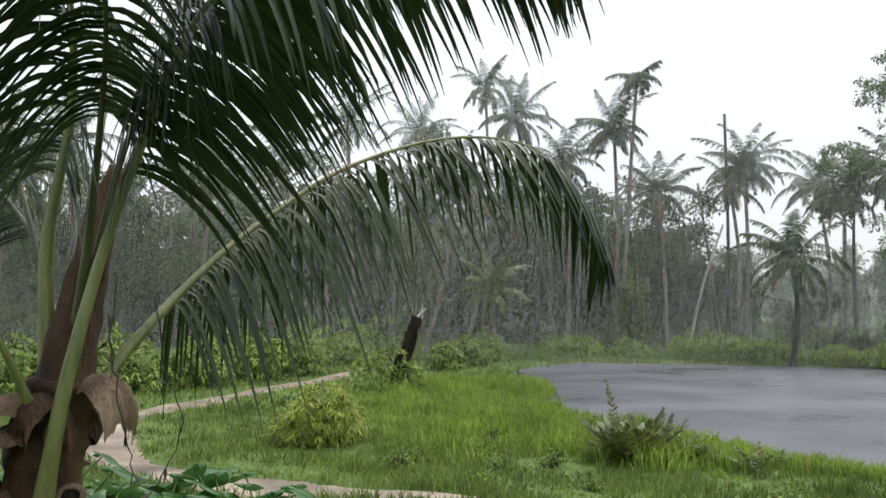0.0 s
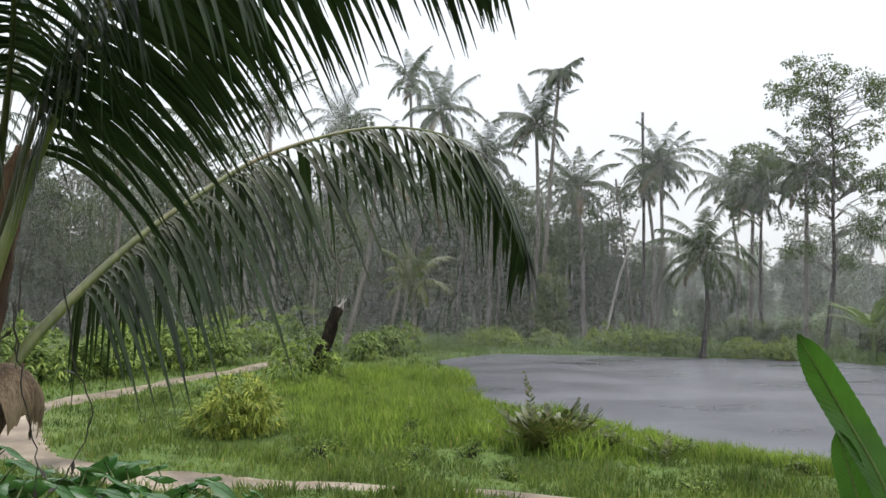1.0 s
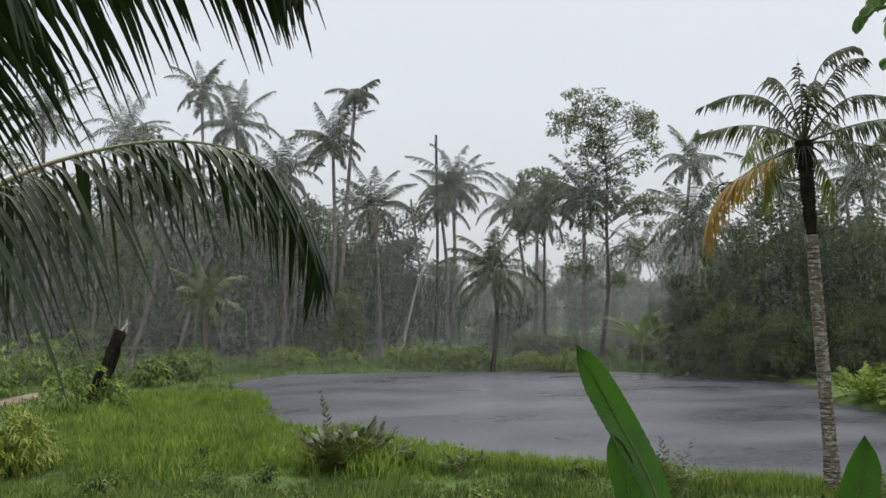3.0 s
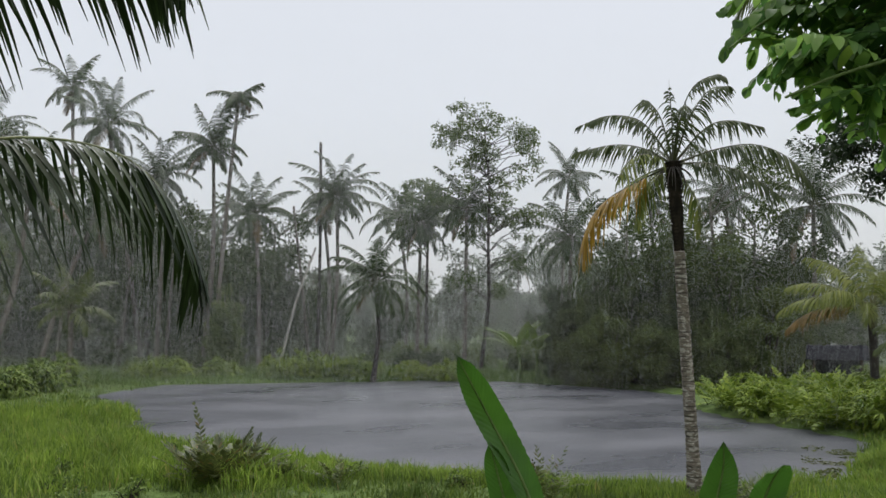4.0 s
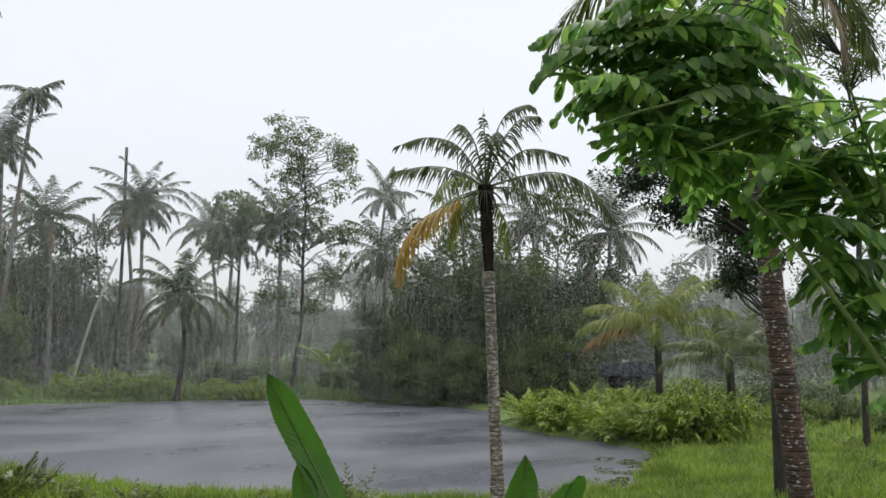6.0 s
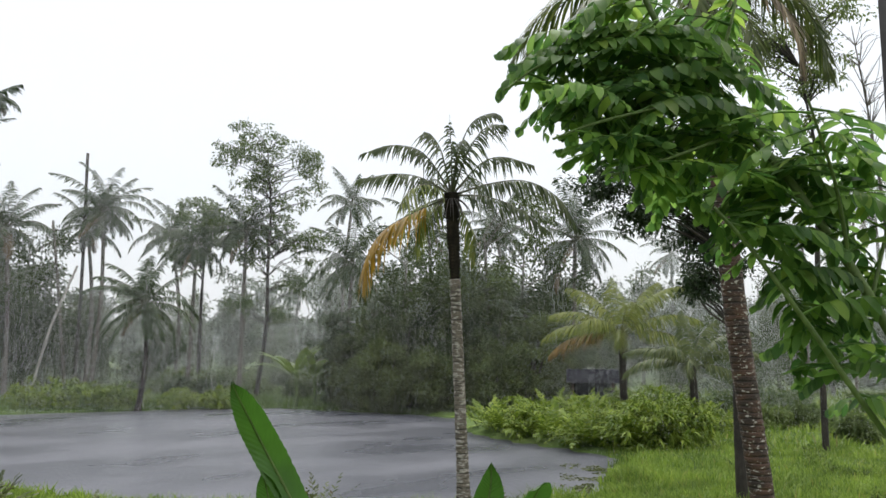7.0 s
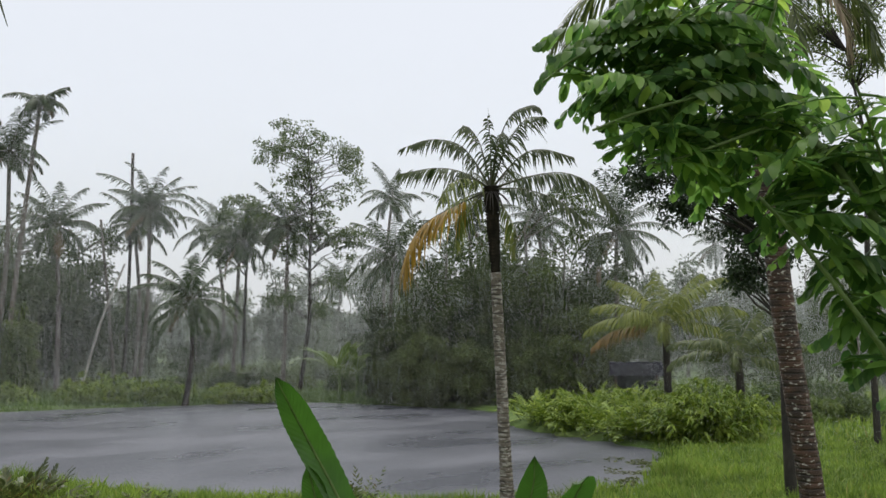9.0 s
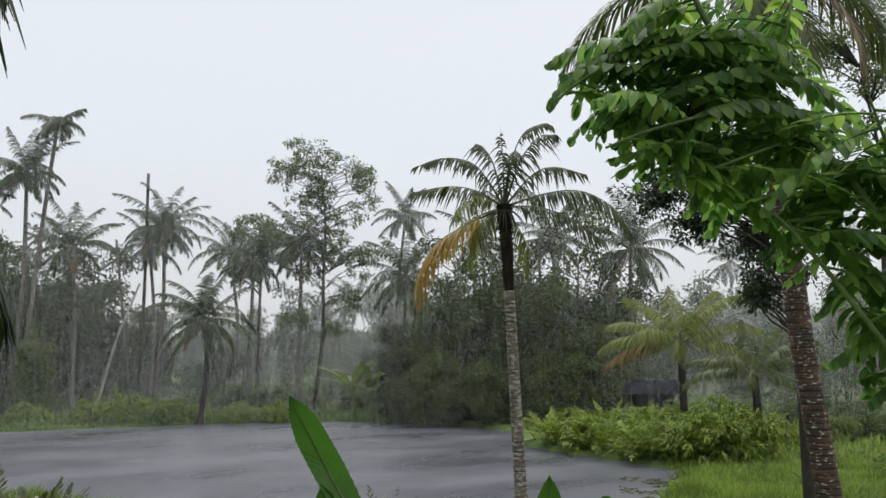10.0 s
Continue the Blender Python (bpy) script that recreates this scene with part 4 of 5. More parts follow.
bare_trunk("dead_palm", "bare dead palm trunk standing like a pole", [foot(19.1, 57), up(19.2, 5, 57), up(19.15, 12.6, 57)], 0.12, 0.1, M_BARK_DARK, 1)
bare_trunk("leaning_tree", "pale leaning trunk at the far shore", [foot(16.5, 51), up(17.6, 1.6, 51), up(18.9, 5.4, 51)], 0.09, 0.06, M_BARK_PALE, 2)
bare_trunk("dead_palm", "thin bare dead trunk leaning back", [foot(18.6, 55), up(18.0, 2.8, 55), up(17.35, 8.2, 55)], 0.11, 0.07, M_BARK, 3)
for i, (b, d, db, e) in enumerate([(9.2, 55, 0.4, 4.0), (10.0, 58, -0.3, 4.5), (6.4, 57, 0.6, 4.5), (2.6, 55, 0.9, 4.5), (-3.5, 54, 0.3, 4.5), (-8.0, 55, -0.2, 4.5), (13.9, 57, 0.2, 3.5), (66.7, 45, 0.1, 9), (69.4, 50, 0.4, 8)]):
    bare_trunk("slim_tree", "slim grey trunk among the undergrowth", [foot(b, d), up(b + db * 0.5, e * 0.4, d), up(b + db, e, d)], 0.11, 0.07, M_BARK if d > 50 else M_TRUNK, 20 + i)

# climber-clad foot of the tallest palm
f = foot(12.9, 50.8)
thicket(f, "leafy climber wrapped round a palm's foot", 0.95, 0.95, 5.2, 110, 46, 0.26, M_TREE, 61, "climber", 0.35, 0.45)

# undergrowth on the far shore
rng = np.random.default_rng(8)
for i in range(26):
    b = -30 + i * 2.5 + rng.normal(0, 0.8)
    d = 54 + rng.normal(0, 1.8) + (4 if b < 5 else 0)
    h = rng.uniform(0.3, 1.1)
    thicket(foot(b, d), "low green undergrowth along the far shore", rng.uniform(0.8, 1.8), 1.1, h, 36, 60, 0.2, M_MANGROVE if i % 3 else M_TREE, 300 + i, "bush", 0.42, 0.4, "far shore undergrowth")
SHORE = []
for i, (b, d, h, r) in enumerate([(17.0, 46.8, 1.6, 1.4), (18.6, 46.9, 1.5, 1.5), (20.4, 46.6, 1.3, 1.4), (22.0, 46.4, 1.2, 1.2), (9.4, 47.5, 1.2, 1.3), (8.2, 48.0, 1.1, 1.1), (25.6, 46, 0.9, 1.3), (12.7, 48.2, 1.2, 1.0), (28.2, 45.5, 1.0, 1.2)]):
    SHORE.append((foot(b, d), r, h, i))

for i in range(16):
    b, d = 24 + i * 0.85 + rng.normal(0, 0.3), 61 + rng.normal(0, 3.5)
    thicket(foot(b, d), "misty shrub behind the far shore", rng.uniform(1.2, 1.8), 1.2, rng.uniform(0.8, 1.7), 36, 60, 0.26, M_TREE, 450 + i, "bush", 0.55, 0.4, "far shore undergrowth")

# hedge along the path
# place, radius, height
HEDGE = [(-13.8, 26.6, 1.7, 2.0), (-12.0, 27.2, 1.5, 1.8), (-10.2, 28.2, 1.4, 1.7), (-8.6, 29.2, 1.2, 1.8), (-7.2, 32.2, 1.2, 1.8), (-9.0, 32.0, 1.5, 1.9), (-6.2, 35.0, 1.3, 1.9), (-6.9, 42.3, 1.8, 2.3), (-5.0, 40.4, 1.9, 2.3),
         (-3.0, 42.6, 1.8, 2.4), (0.2, 37.2, 1.0, 1.2), (1.2, 39.8, 1.2, 1.5), (2.1, 42.8, 1.3, 1.6), (-10.7, 41.5, 2.0, 2.2), (-16.0, 27.0, 1.8, 2.2), (-13.5, 33.0, 1.9, 2.2)]

# broken stump with creepers at its foot
f = foot(-3.9, 28.1)
stump = thing("tree_stump", "dark leaning broken tree stump with splintered top", "stump", f)
top = up(-1.8, -0.7, 28.0) - f
rng = np.random.default_rng(71)
part("trunk", [tube(spline([(0, 0, -0.2), top * 0.45 + (0.12, 0, 0), top], 14), np.linspace(0.29, 0.18, 14), 12, 0.15, rng)], M_SHAFT, stump)
for k in range(5):
    part("splinter", [tube([top + rng.normal(0, 0.06, 3), top + np.array([rng.uniform(-0.1, 0.3), 0, rng.uniform(0.15, 0.4)])], [0.045, 0.01], 4)], M_BARK_PALE, stump, "pale splintered wood")
part("branch", [tube(spline([top * 0.95, top + (0.0, 0.3, 0.9), top + (0.45, 0.4, 2.0), top + (0.75, 0.5, 2.7)], 12), np.linspace(0.045, 0.012, 12), 6, 0.05, rng)], M_BARK, stump, "thin grey dead branch")
part("branch", [tube(spline([top + (0.1, 0.35, 1.2), top + (-0.3, 0.4, 2.0), top + (-0.5, 0.4, 3.0)], 8), np.linspace(0.04, 0.012, 8), 5)], M_BARK, stump, "thin grey dead branch")

def leafy_fern(at, label, count, length, pairs, leaf, width, mat, seed, name, rise=(35, 85), droop=(25, 70), stem_mat=None, spread=0.2, group="", hang=0.15, each=True, k=3):
    """A tuft of feather leaves that rise from one foot."""
    rng = np.random.default_rng(seed)
    ob = thing(name, label, "fern" if "fern" in name else "bush", at, group)
    ribs, leaves = [], []
    for i in range(count):
        a = i * 137.5 + rng.normal(0, 15)
        o = np.array([math.sin(radians(a)), math.cos(radians(a)), 0]) * spread * rng.random()
        rib = sweep(o, a, rng.uniform(*rise), length * rng.uniform(0.65, 1.1), rng.uniform(*droop), 9, 1.4)
        r, l = frond(rib, pairs, leaf, width, hang, rng, 0.25, k, 0.15, 0.006, 4, 0.05, prof=(0.4, 0.95, 1.0, 0.1))
        if each:
            part("frond", [l, r], mat, ob)
        else:
            ribs.append(r)
            leaves.append(l)
    if not each:
        part("foliage", leaves, mat, ob)
        part("ribs", ribs, stem_mat or M_STEM, ob)
    return ob


def mound(at, label, rx, rz, count, length, width, mat, seed, name="bush", group="", per=9):
    """A rounded bush of several humps: tufts of lance leaves that spring outwards and hang, over a dark hollow."""
    rng = np.random.default_rng(seed)
    ob = thing(name, label, "bush", at, group)
    humps = np.array([(0, 0, 0.78 * rz, 0.8)] + [(0.62 * rx * math.cos(a), 0.62 * rx * math.sin(a), rz * rng.uniform(0.35, 0.7), rng.uniform(0.45, 0.7)) for a in rng.uniform(0, 1, 5) + np.arange(5) * 1.256])
    k = rng.integers(0, len(humps), count)
    o = unit(rng.standard_normal((count, 3)) + np.array([0, 0, 0.35]))
    c = np.stack([humps[k, 0], humps[k, 1], humps[k, 2] * 0.5], 1) + o * np.stack([humps[k, 3] * rx * 0.8, humps[k, 3] * rx * 0.8, humps[k, 2] * 0.55], 1)
    c[:, 2] = np.maximum(c[:, 2], 0.1)
    p, oo = np.repeat(c, per, axis=0), np.repeat(o, per, axis=0)
    m = len(p)
    d = unit(oo * 0.7 + rng.standard_normal((m, 3)) * 0.5 + np.array([0, 0, 0.4]))
    ln = length * rng.uniform(0.6, 1.2, m)
    pts = np.empty((m, 4, 3))
    pts[:, 0] = p
    for j in range(1, 4):
        pts[:, j] = pts[:, j - 1] + unit(d + np.array([0, 0, -0.42 * j])) * (ln / 3)[:, None]
    wide = unit(np.cross(d, rng.standard_normal((m, 3)) * 0.4 + np.array([0, 0, 1.0])))
    w = width * rng.uniform(0.7, 1.2, m)[:, None] * np.array([[0.35, 1.0, 0.75, 0.06]])
    stems = [tube(spline([(e[0] * 0.15, e[1] * 0.15, -0.1), e * np.array([0.5, 0.5, 0.7]), e], 5), np.linspace(0.018, 0.005, 5), 4, cap=False) for e in c[:24]]
    tagged(part("stemwork", stems, M_STEM, ob), kind="stuff")
    part("foliage", [strips(pts, np.repeat(wide[:, None], 4, axis=1), w)], mat, ob)
    return ob


for at, r, h, i in SHORE:
    mound(at, "rounded green bush at the far water's edge", r * 1.1, h * 1.15, 130, 0.36, 0.08, M_SHRUB if i % 2 == 0 else M_HEDGE, 400 + i, group="far shore bushes", per=10)
for i, (x, y, r, h) in enumerate(HEDGE):
    mound((x, y, float(land_z(x, y))), "leafy bright green bush beside the footpath", r * 0.86, h * 1.15, 170, 0.36, 0.075, M_HEDGE, 500 + i, group="bushes along the path", per=12)
mound(foot(-8.4, 17.3), "yellow-green bushy clump of narrow leaves in the meadow", 0.85, 1.4, 300, 0.25, 0.028, M_BAMBOO, 81, per=14)
leafy_fern(foot(12.9, 15.8), "dark swamp fern clump with upright fronds at the pond", 95, 0.85, 15, 0.17, 0.042, M_FERN, 83, "swamp_fern", (28, 84), (10, 50), spread=0.7, hang=0.05)
leafy_fern(foot(12.0, 15.9), "tall single swamp fern frond standing over its clump", 1, 1.35, 14, 0.16, 0.05, M_FERN, 84, "swamp_fern", (78, 88), (20, 45), M_BARK_DARK, spread=0.08)
mound(foot(-3.7, 27.5), "creeper bush round the foot of a stump", 1.1, 1.75, 210, 0.3, 0.06, M_HEDGE, 72, "creeper_bush")
# weeds at the water's edge near the tall leaf
for i, (b, d, h) in enumerate([(33.6, 13.8, 0.55), (34.6, 13.4, 0.7), (31.8, 14.6, 0.4), (49.0, 13.9, 0.4), (47.0, 14.3, 0.5), (20.5, 15.2, 0.45), (17.0, 15.6, 0.4)]):
    leafy_fern(foot(b, d), "small weedy fern at the pond's edge", 16, h * 1.2, 9, 0.12, 0.03, M_FERN, 85 + i, "weed_fern", (40, 86), (20, 60), spread=0.2, group="pond edge weeds", each=False)

# fern bank on the pond's far right side
rng = np.random.default_rng(9)
for i in range(40):
    u, v = rng.random(), rng.random()
    p = np.array([21.6, 21.6]) * (1 - u) + np.array([20.6, 13.6]) * u + np.array([1.0, 0.22]) * (v ** 1.1) * 7.5
    if i % 3 == 1:
        mound((p[0], p[1], float(land_z(*p))), "leafy shrub with lance leaves on the bank", 0.95, 1.25, 130, 0.3, 0.055, M_SHRUB, 650 + i, group="bank shrubs")
        continue
    leafy_fern((p[0], p[1], float(land_z(*p))), "lush bright green fern thicket on the bank", 30, 1.35, 12, 0.26, 0.06, M_SHRUB, 600 + i, "bank_fern", (30, 86), (30, 80), spread=0.5, group="fern bank", each=False)
for b, d, h, r, i in ((57.3, 25.5, 2.1, 1.3, 0), (58.6, 26.0, 1.8, 1.1, 1), (56.0, 26.0, 1.6, 1.1, 2)):
    mound(foot(b, d), "tall bushy green shrub at the end of the bank", r, h, 280, 0.34, 0.06, M_SHRUB, 700 + i, group="bank shrubs")
for i, (b, d, h, r) in enumerate([(63.5, 33, 0.9, 1.1), (66.4, 34, 0.8, 1.1), (69.2, 29, 0.9, 0.6), (61.8, 40, 1.0, 1.3), (65.0, 43, 1.2, 1.5), (58.4, 40, 1.3, 1.4), (70.4, 41, 1.1, 1.4), (55.5, 38, 1.2, 1.3), (73.0, 38, 1.0, 1.3)]):
    thicket(foot(b, d), "low olive green shrub on the grassy bank", r, r, h, 80, 36, 0.19, M_TREE, 710 + i, "bush", 0.24, 0.38, "bank shrubs")


# banana plant on the far shore
def banana(at, label, seed, leaves=8, length=2.2):
    rng = np.random.default_rng(seed)
    ob = thing("banana_plant", label, "banana plant", at)
    part("stem", [tube(spline([(0, 0, -0.1), (0.05, 0, 0.7), (0, 0, 1.4)], 8), np.linspace(0.14, 0.09, 8), 8)], M_STEM, ob, smooth=True)
    for i in range(leaves):
        rib = sweep((0, 0, 1.3), i * 137.5, rng.uniform(48, 88), length * rng.uniform(0.75, 1.1), rng.uniform(50, 105), 14, 1.5)
        t = unit(np.gradient(rib, axis=0))
        s = unit(np.cross(t, [0, 0, 1.0]) + 1e-4)
        w = 0.55 * np.interp(np.linspace(0, 1, 14), [0, 0.2, 0.3, 0.7, 1], [0.02, 0.05, 0.9, 1, 0.05])
        drop = np.array([0, 0, -0.35])
        v = np.stack([rib + (-s * 0.8 + drop) * w[:, None] * 0.5, rib, rib + (s * 0.8 + drop) * w[:, None] * 0.5], 1)
        a = np.arange(13)[:, None] * 3
        part("leaf", [(v.reshape(-1, 3), np.concatenate([np.concatenate([a, a + 1, a + 4, a + 3], 1), np.concatenate([a + 1, a + 2, a + 5, a + 4], 1)]))], M_BANANA, ob, smooth=True)
    return ob


banana(foot(33.0, 45.0), "ragged banana plant at the far water's edge", 91, 11, 2.9)
banana(foot(34.2, 44.9), "small banana plant beside a larger one", 92, 8, 2.3)


# dark shelter among the trees
def box(c, s, turn=0.0):
    x, y, z = np.array(s) / 2
    v = np.array([(i * x, j * y, k * z) for i in (-1, 1) for j in (-1, 1) for k in (-1, 1)])
    a = radians(turn)
    v = v @ np.array([[math.cos(a), math.sin(a), 0], [-math.sin(a), math.cos(a), 0], [0, 0, 1]]) + np.asarray(c)
    return v, np.array([(0, 1, 3, 2), (4, 6, 7, 5), (0, 4, 5, 1), (2, 3, 7, 6), (0, 2, 6, 4), (1, 5, 7, 3)])


f = foot(53.2, 41)
hut = thing("shelter", "low dark shelter with a sagging sheet roof among trees", "hut", f)
hut.rotation_euler, hut.scale = (0, 0, radians(-53)), (0.6, 0.7, 0.92)
for dx, dy in ((-1.6, -1.0), (1.6, -1.0), (-1.6, 1.0), (1.6, 1.0)):
    part("post", [box((dx, dy, 0.8), (0.12, 0.12, 1.7))], M_PLANK, hut)
part("back_wall", [box((0, 1.05, 0.8), (3.4, 0.06, 1.6))], M_TARP, hut)
part("side_wall", [box((-1.68, 0, 0.8), (0.06, 2.0, 1.6))], M_TARP, hut)
part("side_wall", [box((1.68, 0, 0.8), (0.06, 2.0, 1.6))], M_TARP, hut)
part("front_cloth", [box((0.2, -1.07, 0.75), (2.6, 0.04, 1.4))], M_TARP, hut)
gx, gy = np.meshgrid(np.linspace(-2.1, 2.1, 15), np.linspace(-1.5, 1.5, 9), indexing="ij")
gz = 2.15 - 0.45 * np.abs(gy) + 0.05 * np.sin(gx * 9)
i = (np.arange(14)[:, None] * 9 + np.arange(8)[None]).reshape(-1, 1)
q = np.concatenate([i, i + 9, i + 10, i + 1], 1)
sheet = np.stack([gx, gy, gz], -1).reshape(-1, 3)
part("roof", [(sheet, q), (sheet - (0, 0, 0.03), q[:, ::-1])], M_TARP, hut, "dark sagging sheet roof")

# ---- the near young coconut palm ----


def young_palm():
    rng = np.random.default_rng(51)
    f = foot(-25.4, 4.0)
    ob = thing("young_coconut_palm", "young coconut palm with fibrous brown trunk and long wet fronds", "palm tree", f)
    L = lambda b, e, d: up(b, e, d) - f
    part("trunk", [tube(spline([(0, 0, -0.2), L(-25.6, -12, 4.0), L(-25.2, -8, 4.0), L(-24.6, -4.6, 4.0)], 26), np.linspace(0.17, 0.135, 26) * (1 + 0.12 * (np.arange(26) % 4 == 0)), 16, 0.05, rng)], M_FIBRE, ob)
    part("heart", [tube(spline([L(-24.6, -5, 4.02), L(-23.6, 1.0, 4.05), L(-22.6, 6.0, 4.0), L(-21.8, 9.0, 4.0)], 14), np.linspace(0.12, 0.035, 14), 10, 0.06, rng)], M_FIBRE, ob, "brown sheathed heart of folded leaves")
    ribs = [
        ([L(-22.9, -6.5, 4.0), L(-21.2, -3.2, 4.05), L(-16.3, 2.4, 4.35), L(-11.9, 6.2, 4.6), L(-6.5, 9.7, 4.9), L(0.6, 11.7, 5.2), L(6.6, 10.8, 5.45), L(10.2, 6.6, 5.65), L(11.3, 2.6, 5.75)], 118, 0.86, 0.03, 2.4, 0.02),
        ([L(-25.9, -15, 3.92), L(-25.2, -9.5, 3.76), L(-24.3, -4, 3.74), L(-22.4, 4.0, 3.75), L(-20, 11.6, 3.55), L(-17, 18.8, 3.35), L(-11.5, 24.2, 3.2), L(-5, 27.6, 3.1), L(1, 29.4, 3.05), L(5.6, 29.2, 3.05), L(7.4, 28.2, 3.05), L(9.2, 26.6, 3.05)], 130, 0.92, 0.03, 1.0, 0.026),
        ([L(-24.4, -6, 3.95), L(-22.2, 7, 3.8), L(-19.4, 16, 3.6), L(-15.5, 24, 3.4), L(-9.5, 30, 3.3), L(-3, 33, 3.3)], 90, 0.95, 0.029, 1.0, 0.015),
        ([L(-25.3, -6, 4.1), L(-25.8, 3.6, 4.1), L(-24.6, 13, 4.0), L(-25.6, 21, 3.8), L(-31, 26, 3.6), L(-38, 25, 3.6)], 80, 0.85, 0.027, 1.5, 0.028),
        ([L(-25.0, -4, 4.2), L(-27, 6, 4.4), L(-30, 14, 4.8), L(-35, 16.5, 5.2), L(-41, 12, 5.5)], 110, 0.8, 0.024, 1.5, 0.014),
        ([L(-24.2, -3, 4.2), L(-23.2, 8, 4.5), L(-21.5, 17, 5.0), L(-17, 22, 5.5), L(-11, 21, 6.0), L(-6, 16, 6.3)], 70, 0.85, 0.024, 1.1, 0.014),
        ([L(-26.0, -7, 3.85), L(-29, -1, 3.7), L(-33, 1, 3.6), L(-39, -3, 3.5)], 80, 0.7, 0.025, 0.8, 0.014),
        ([L(-24.6, -3, 4.3), L(-27, 5, 4.9), L(-31, 8.5, 5.6), L(-36, 6, 6.2)], 90, 0.7, 0.024, 0.9, 0.013),
        ([L(-24.0, -2, 4.0), L(-23.0, 10, 3.6), L(-23, 21, 3.0), L(-27, 33, 2.5), L(-36, 38, 2.3)], 90, 0.85, 0.024, 1.4, 0.014),
    ]
    for i, (c, pairs, ln, w, hang, r) in enumerate(ribs):
        rib = spline(c, 40)
        rr, ll = frond(rib, pairs, ln, w, hang, rng, (0.2, 0.33)[i] if i < 2 else 0.3, 10, (-0.4, -0.8, -0.7)[i] if i < 3 else -0.5, r, 8, 0.12 if i == 0 else 0.06, 0.2 if i == 0 else 0.1, bend=0.45 if i == 0 else 0.8, ease=0.82 if i == 0 else 0.0)
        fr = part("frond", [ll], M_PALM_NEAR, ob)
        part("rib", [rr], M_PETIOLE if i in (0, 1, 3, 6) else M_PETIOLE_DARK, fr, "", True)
    # torn fibre sheets round the leaf bases, and stubs of cut leaves
    for j, (b, e, d, a, h, w) in enumerate([(-25.4, -5.4, 3.88, 205, 0.26, 0.16), (-22.9, -4.4, 3.9, 118, 0.34, 0.24), (-26.6, -5.6, 3.92, 258, 0.46, 0.34), (-24.4, -6.4, 3.86, 165, 0.2, 0.14), (-22.6, -5.6, 3.95, 88, 0.26, 0.15),
                                             (-26.9, -7.4, 3.9, 236, 0.34, 0.26)]):
        p = L(b, e, d)
        rib = sweep(p, a, 30, h, 140, 15, 0.8)
        s = unit(np.cross([math.sin(radians(a)), math.cos(radians(a)), 0], [0, 0, 1.0])[None])[0]
        c = np.linspace(-1, 1, 17)
        v = np.linspace(0, 1, 15)
        torn = 1 + 0.22 * np.cumsum(rng.normal(0, 0.35, 17)) / 3 + rng.normal(0, 0.07, 17)
        ww = w * np.interp(v, [0, 0.4, 1], [0.7, 1, 0.62])
        along = np.stack([np.stack([np.interp(np.clip(v * q, 0, 1), v, rib[:, k]) for q in torn], 1) for k in range(3)], -1)
        g = along + s * (c[None] * ww[:, None] * 0.5)[..., None] + np.array([0, 0, 1.0]) * (-0.07 * c[None] ** 2 + 0.012 * np.sin(9 * c)[None] * v[:, None] + rng.normal(0, 0.004, (15, 17)))[..., None]
        k = (np.arange(14)[:, None] * 17 + np.arange(16)[None]).reshape(-1, 1)
        part("fibre_sheet", [(g.reshape(-1, 3), np.concatenate([k, k + 1, k + 18, k + 17], 1))], M_FIBRE if j in (0, 3) else M_FIBRE_PALE, ob, "torn brown leaf-base fibre", True)
    # scar of a cut leaf: raised rim, black disc standing for the shade inside
    ring = np.linspace(0, 2 * math.pi, 17)
    hole = L(-24.0, -11.6, 3.84)
    side = np.array([math.cos(radians(-24)), -math.sin(radians(-24)), 0])
    out = np.array([-math.sin(radians(-24)), -math.cos(radians(-24)), 0])
    part("leaf_scar", [tube(hole + side * (0.05 * np.cos(ring))[:, None] + np.array([0, 0, 1.0]) * (0.04 * np.sin(ring))[:, None] + out * 0.015, 0.014, 7, cap=False)], M_FIBRE_PALE, ob, "raised rim of an old leaf scar", True)
    part("leaf_scar", [tube([hole - out * 0.03, hole + out * 0.012], [0.046, 0.04], 12)], M_SHAFT, ob, "black disc painted as the shade inside an old leaf scar")
    for j in range(6):
        a = 150 + j * 47.5
        o = np.array([math.sin(radians(a)), math.cos(radians(a)), 0])
        z = 0.55 + 0.11 * j
        base = np.array([0.01 * j, 0, z])
        part("leaf_stub", [tube([base + o * 0.12, base + o * 0.22 + (0, 0, 0.12), base + o * 0.27 + (0, 0, 0.28)], [0.07, 0.055, 0.035], 8, 0.06, rng)], M_FIBRE, ob)
    # dry hanging stalks
    for c in ([L(-22.0, -0.5, 3.7), L(-21.6, -4.5, 3.66), L(-21.0, -8.0, 3.64), L(-20.3, -10.6, 3.62), L(-20.6, -12.0, 3.62)], [L(-19.2, 0.5, 3.8), L(-18.6, -4.0, 3.75), L(-17.4, -7.2, 3.72), L(-18.4, -10.6, 3.7), L(-19.6, -12.2, 3.7)],
              [L(-21.6, 2, 3.9), L(-21.9, -2, 3.85), L(-21.7, -5.8, 3.8)]):
        line = spline(c, 20) + rng.normal(0, 0.006, (20, 3))
        part("dry_stalk", [tube(line, np.linspace(0.004, 0.002, 20), 5), rhombs(line[6::4], unit(rng.normal(0, 1, line[6::4].shape) + (0, 0, -1)), 0.06, 0.02, rng)], M_BARK_DARK, ob)


young_palm()

# ---- leaves close to the viewpoint ----


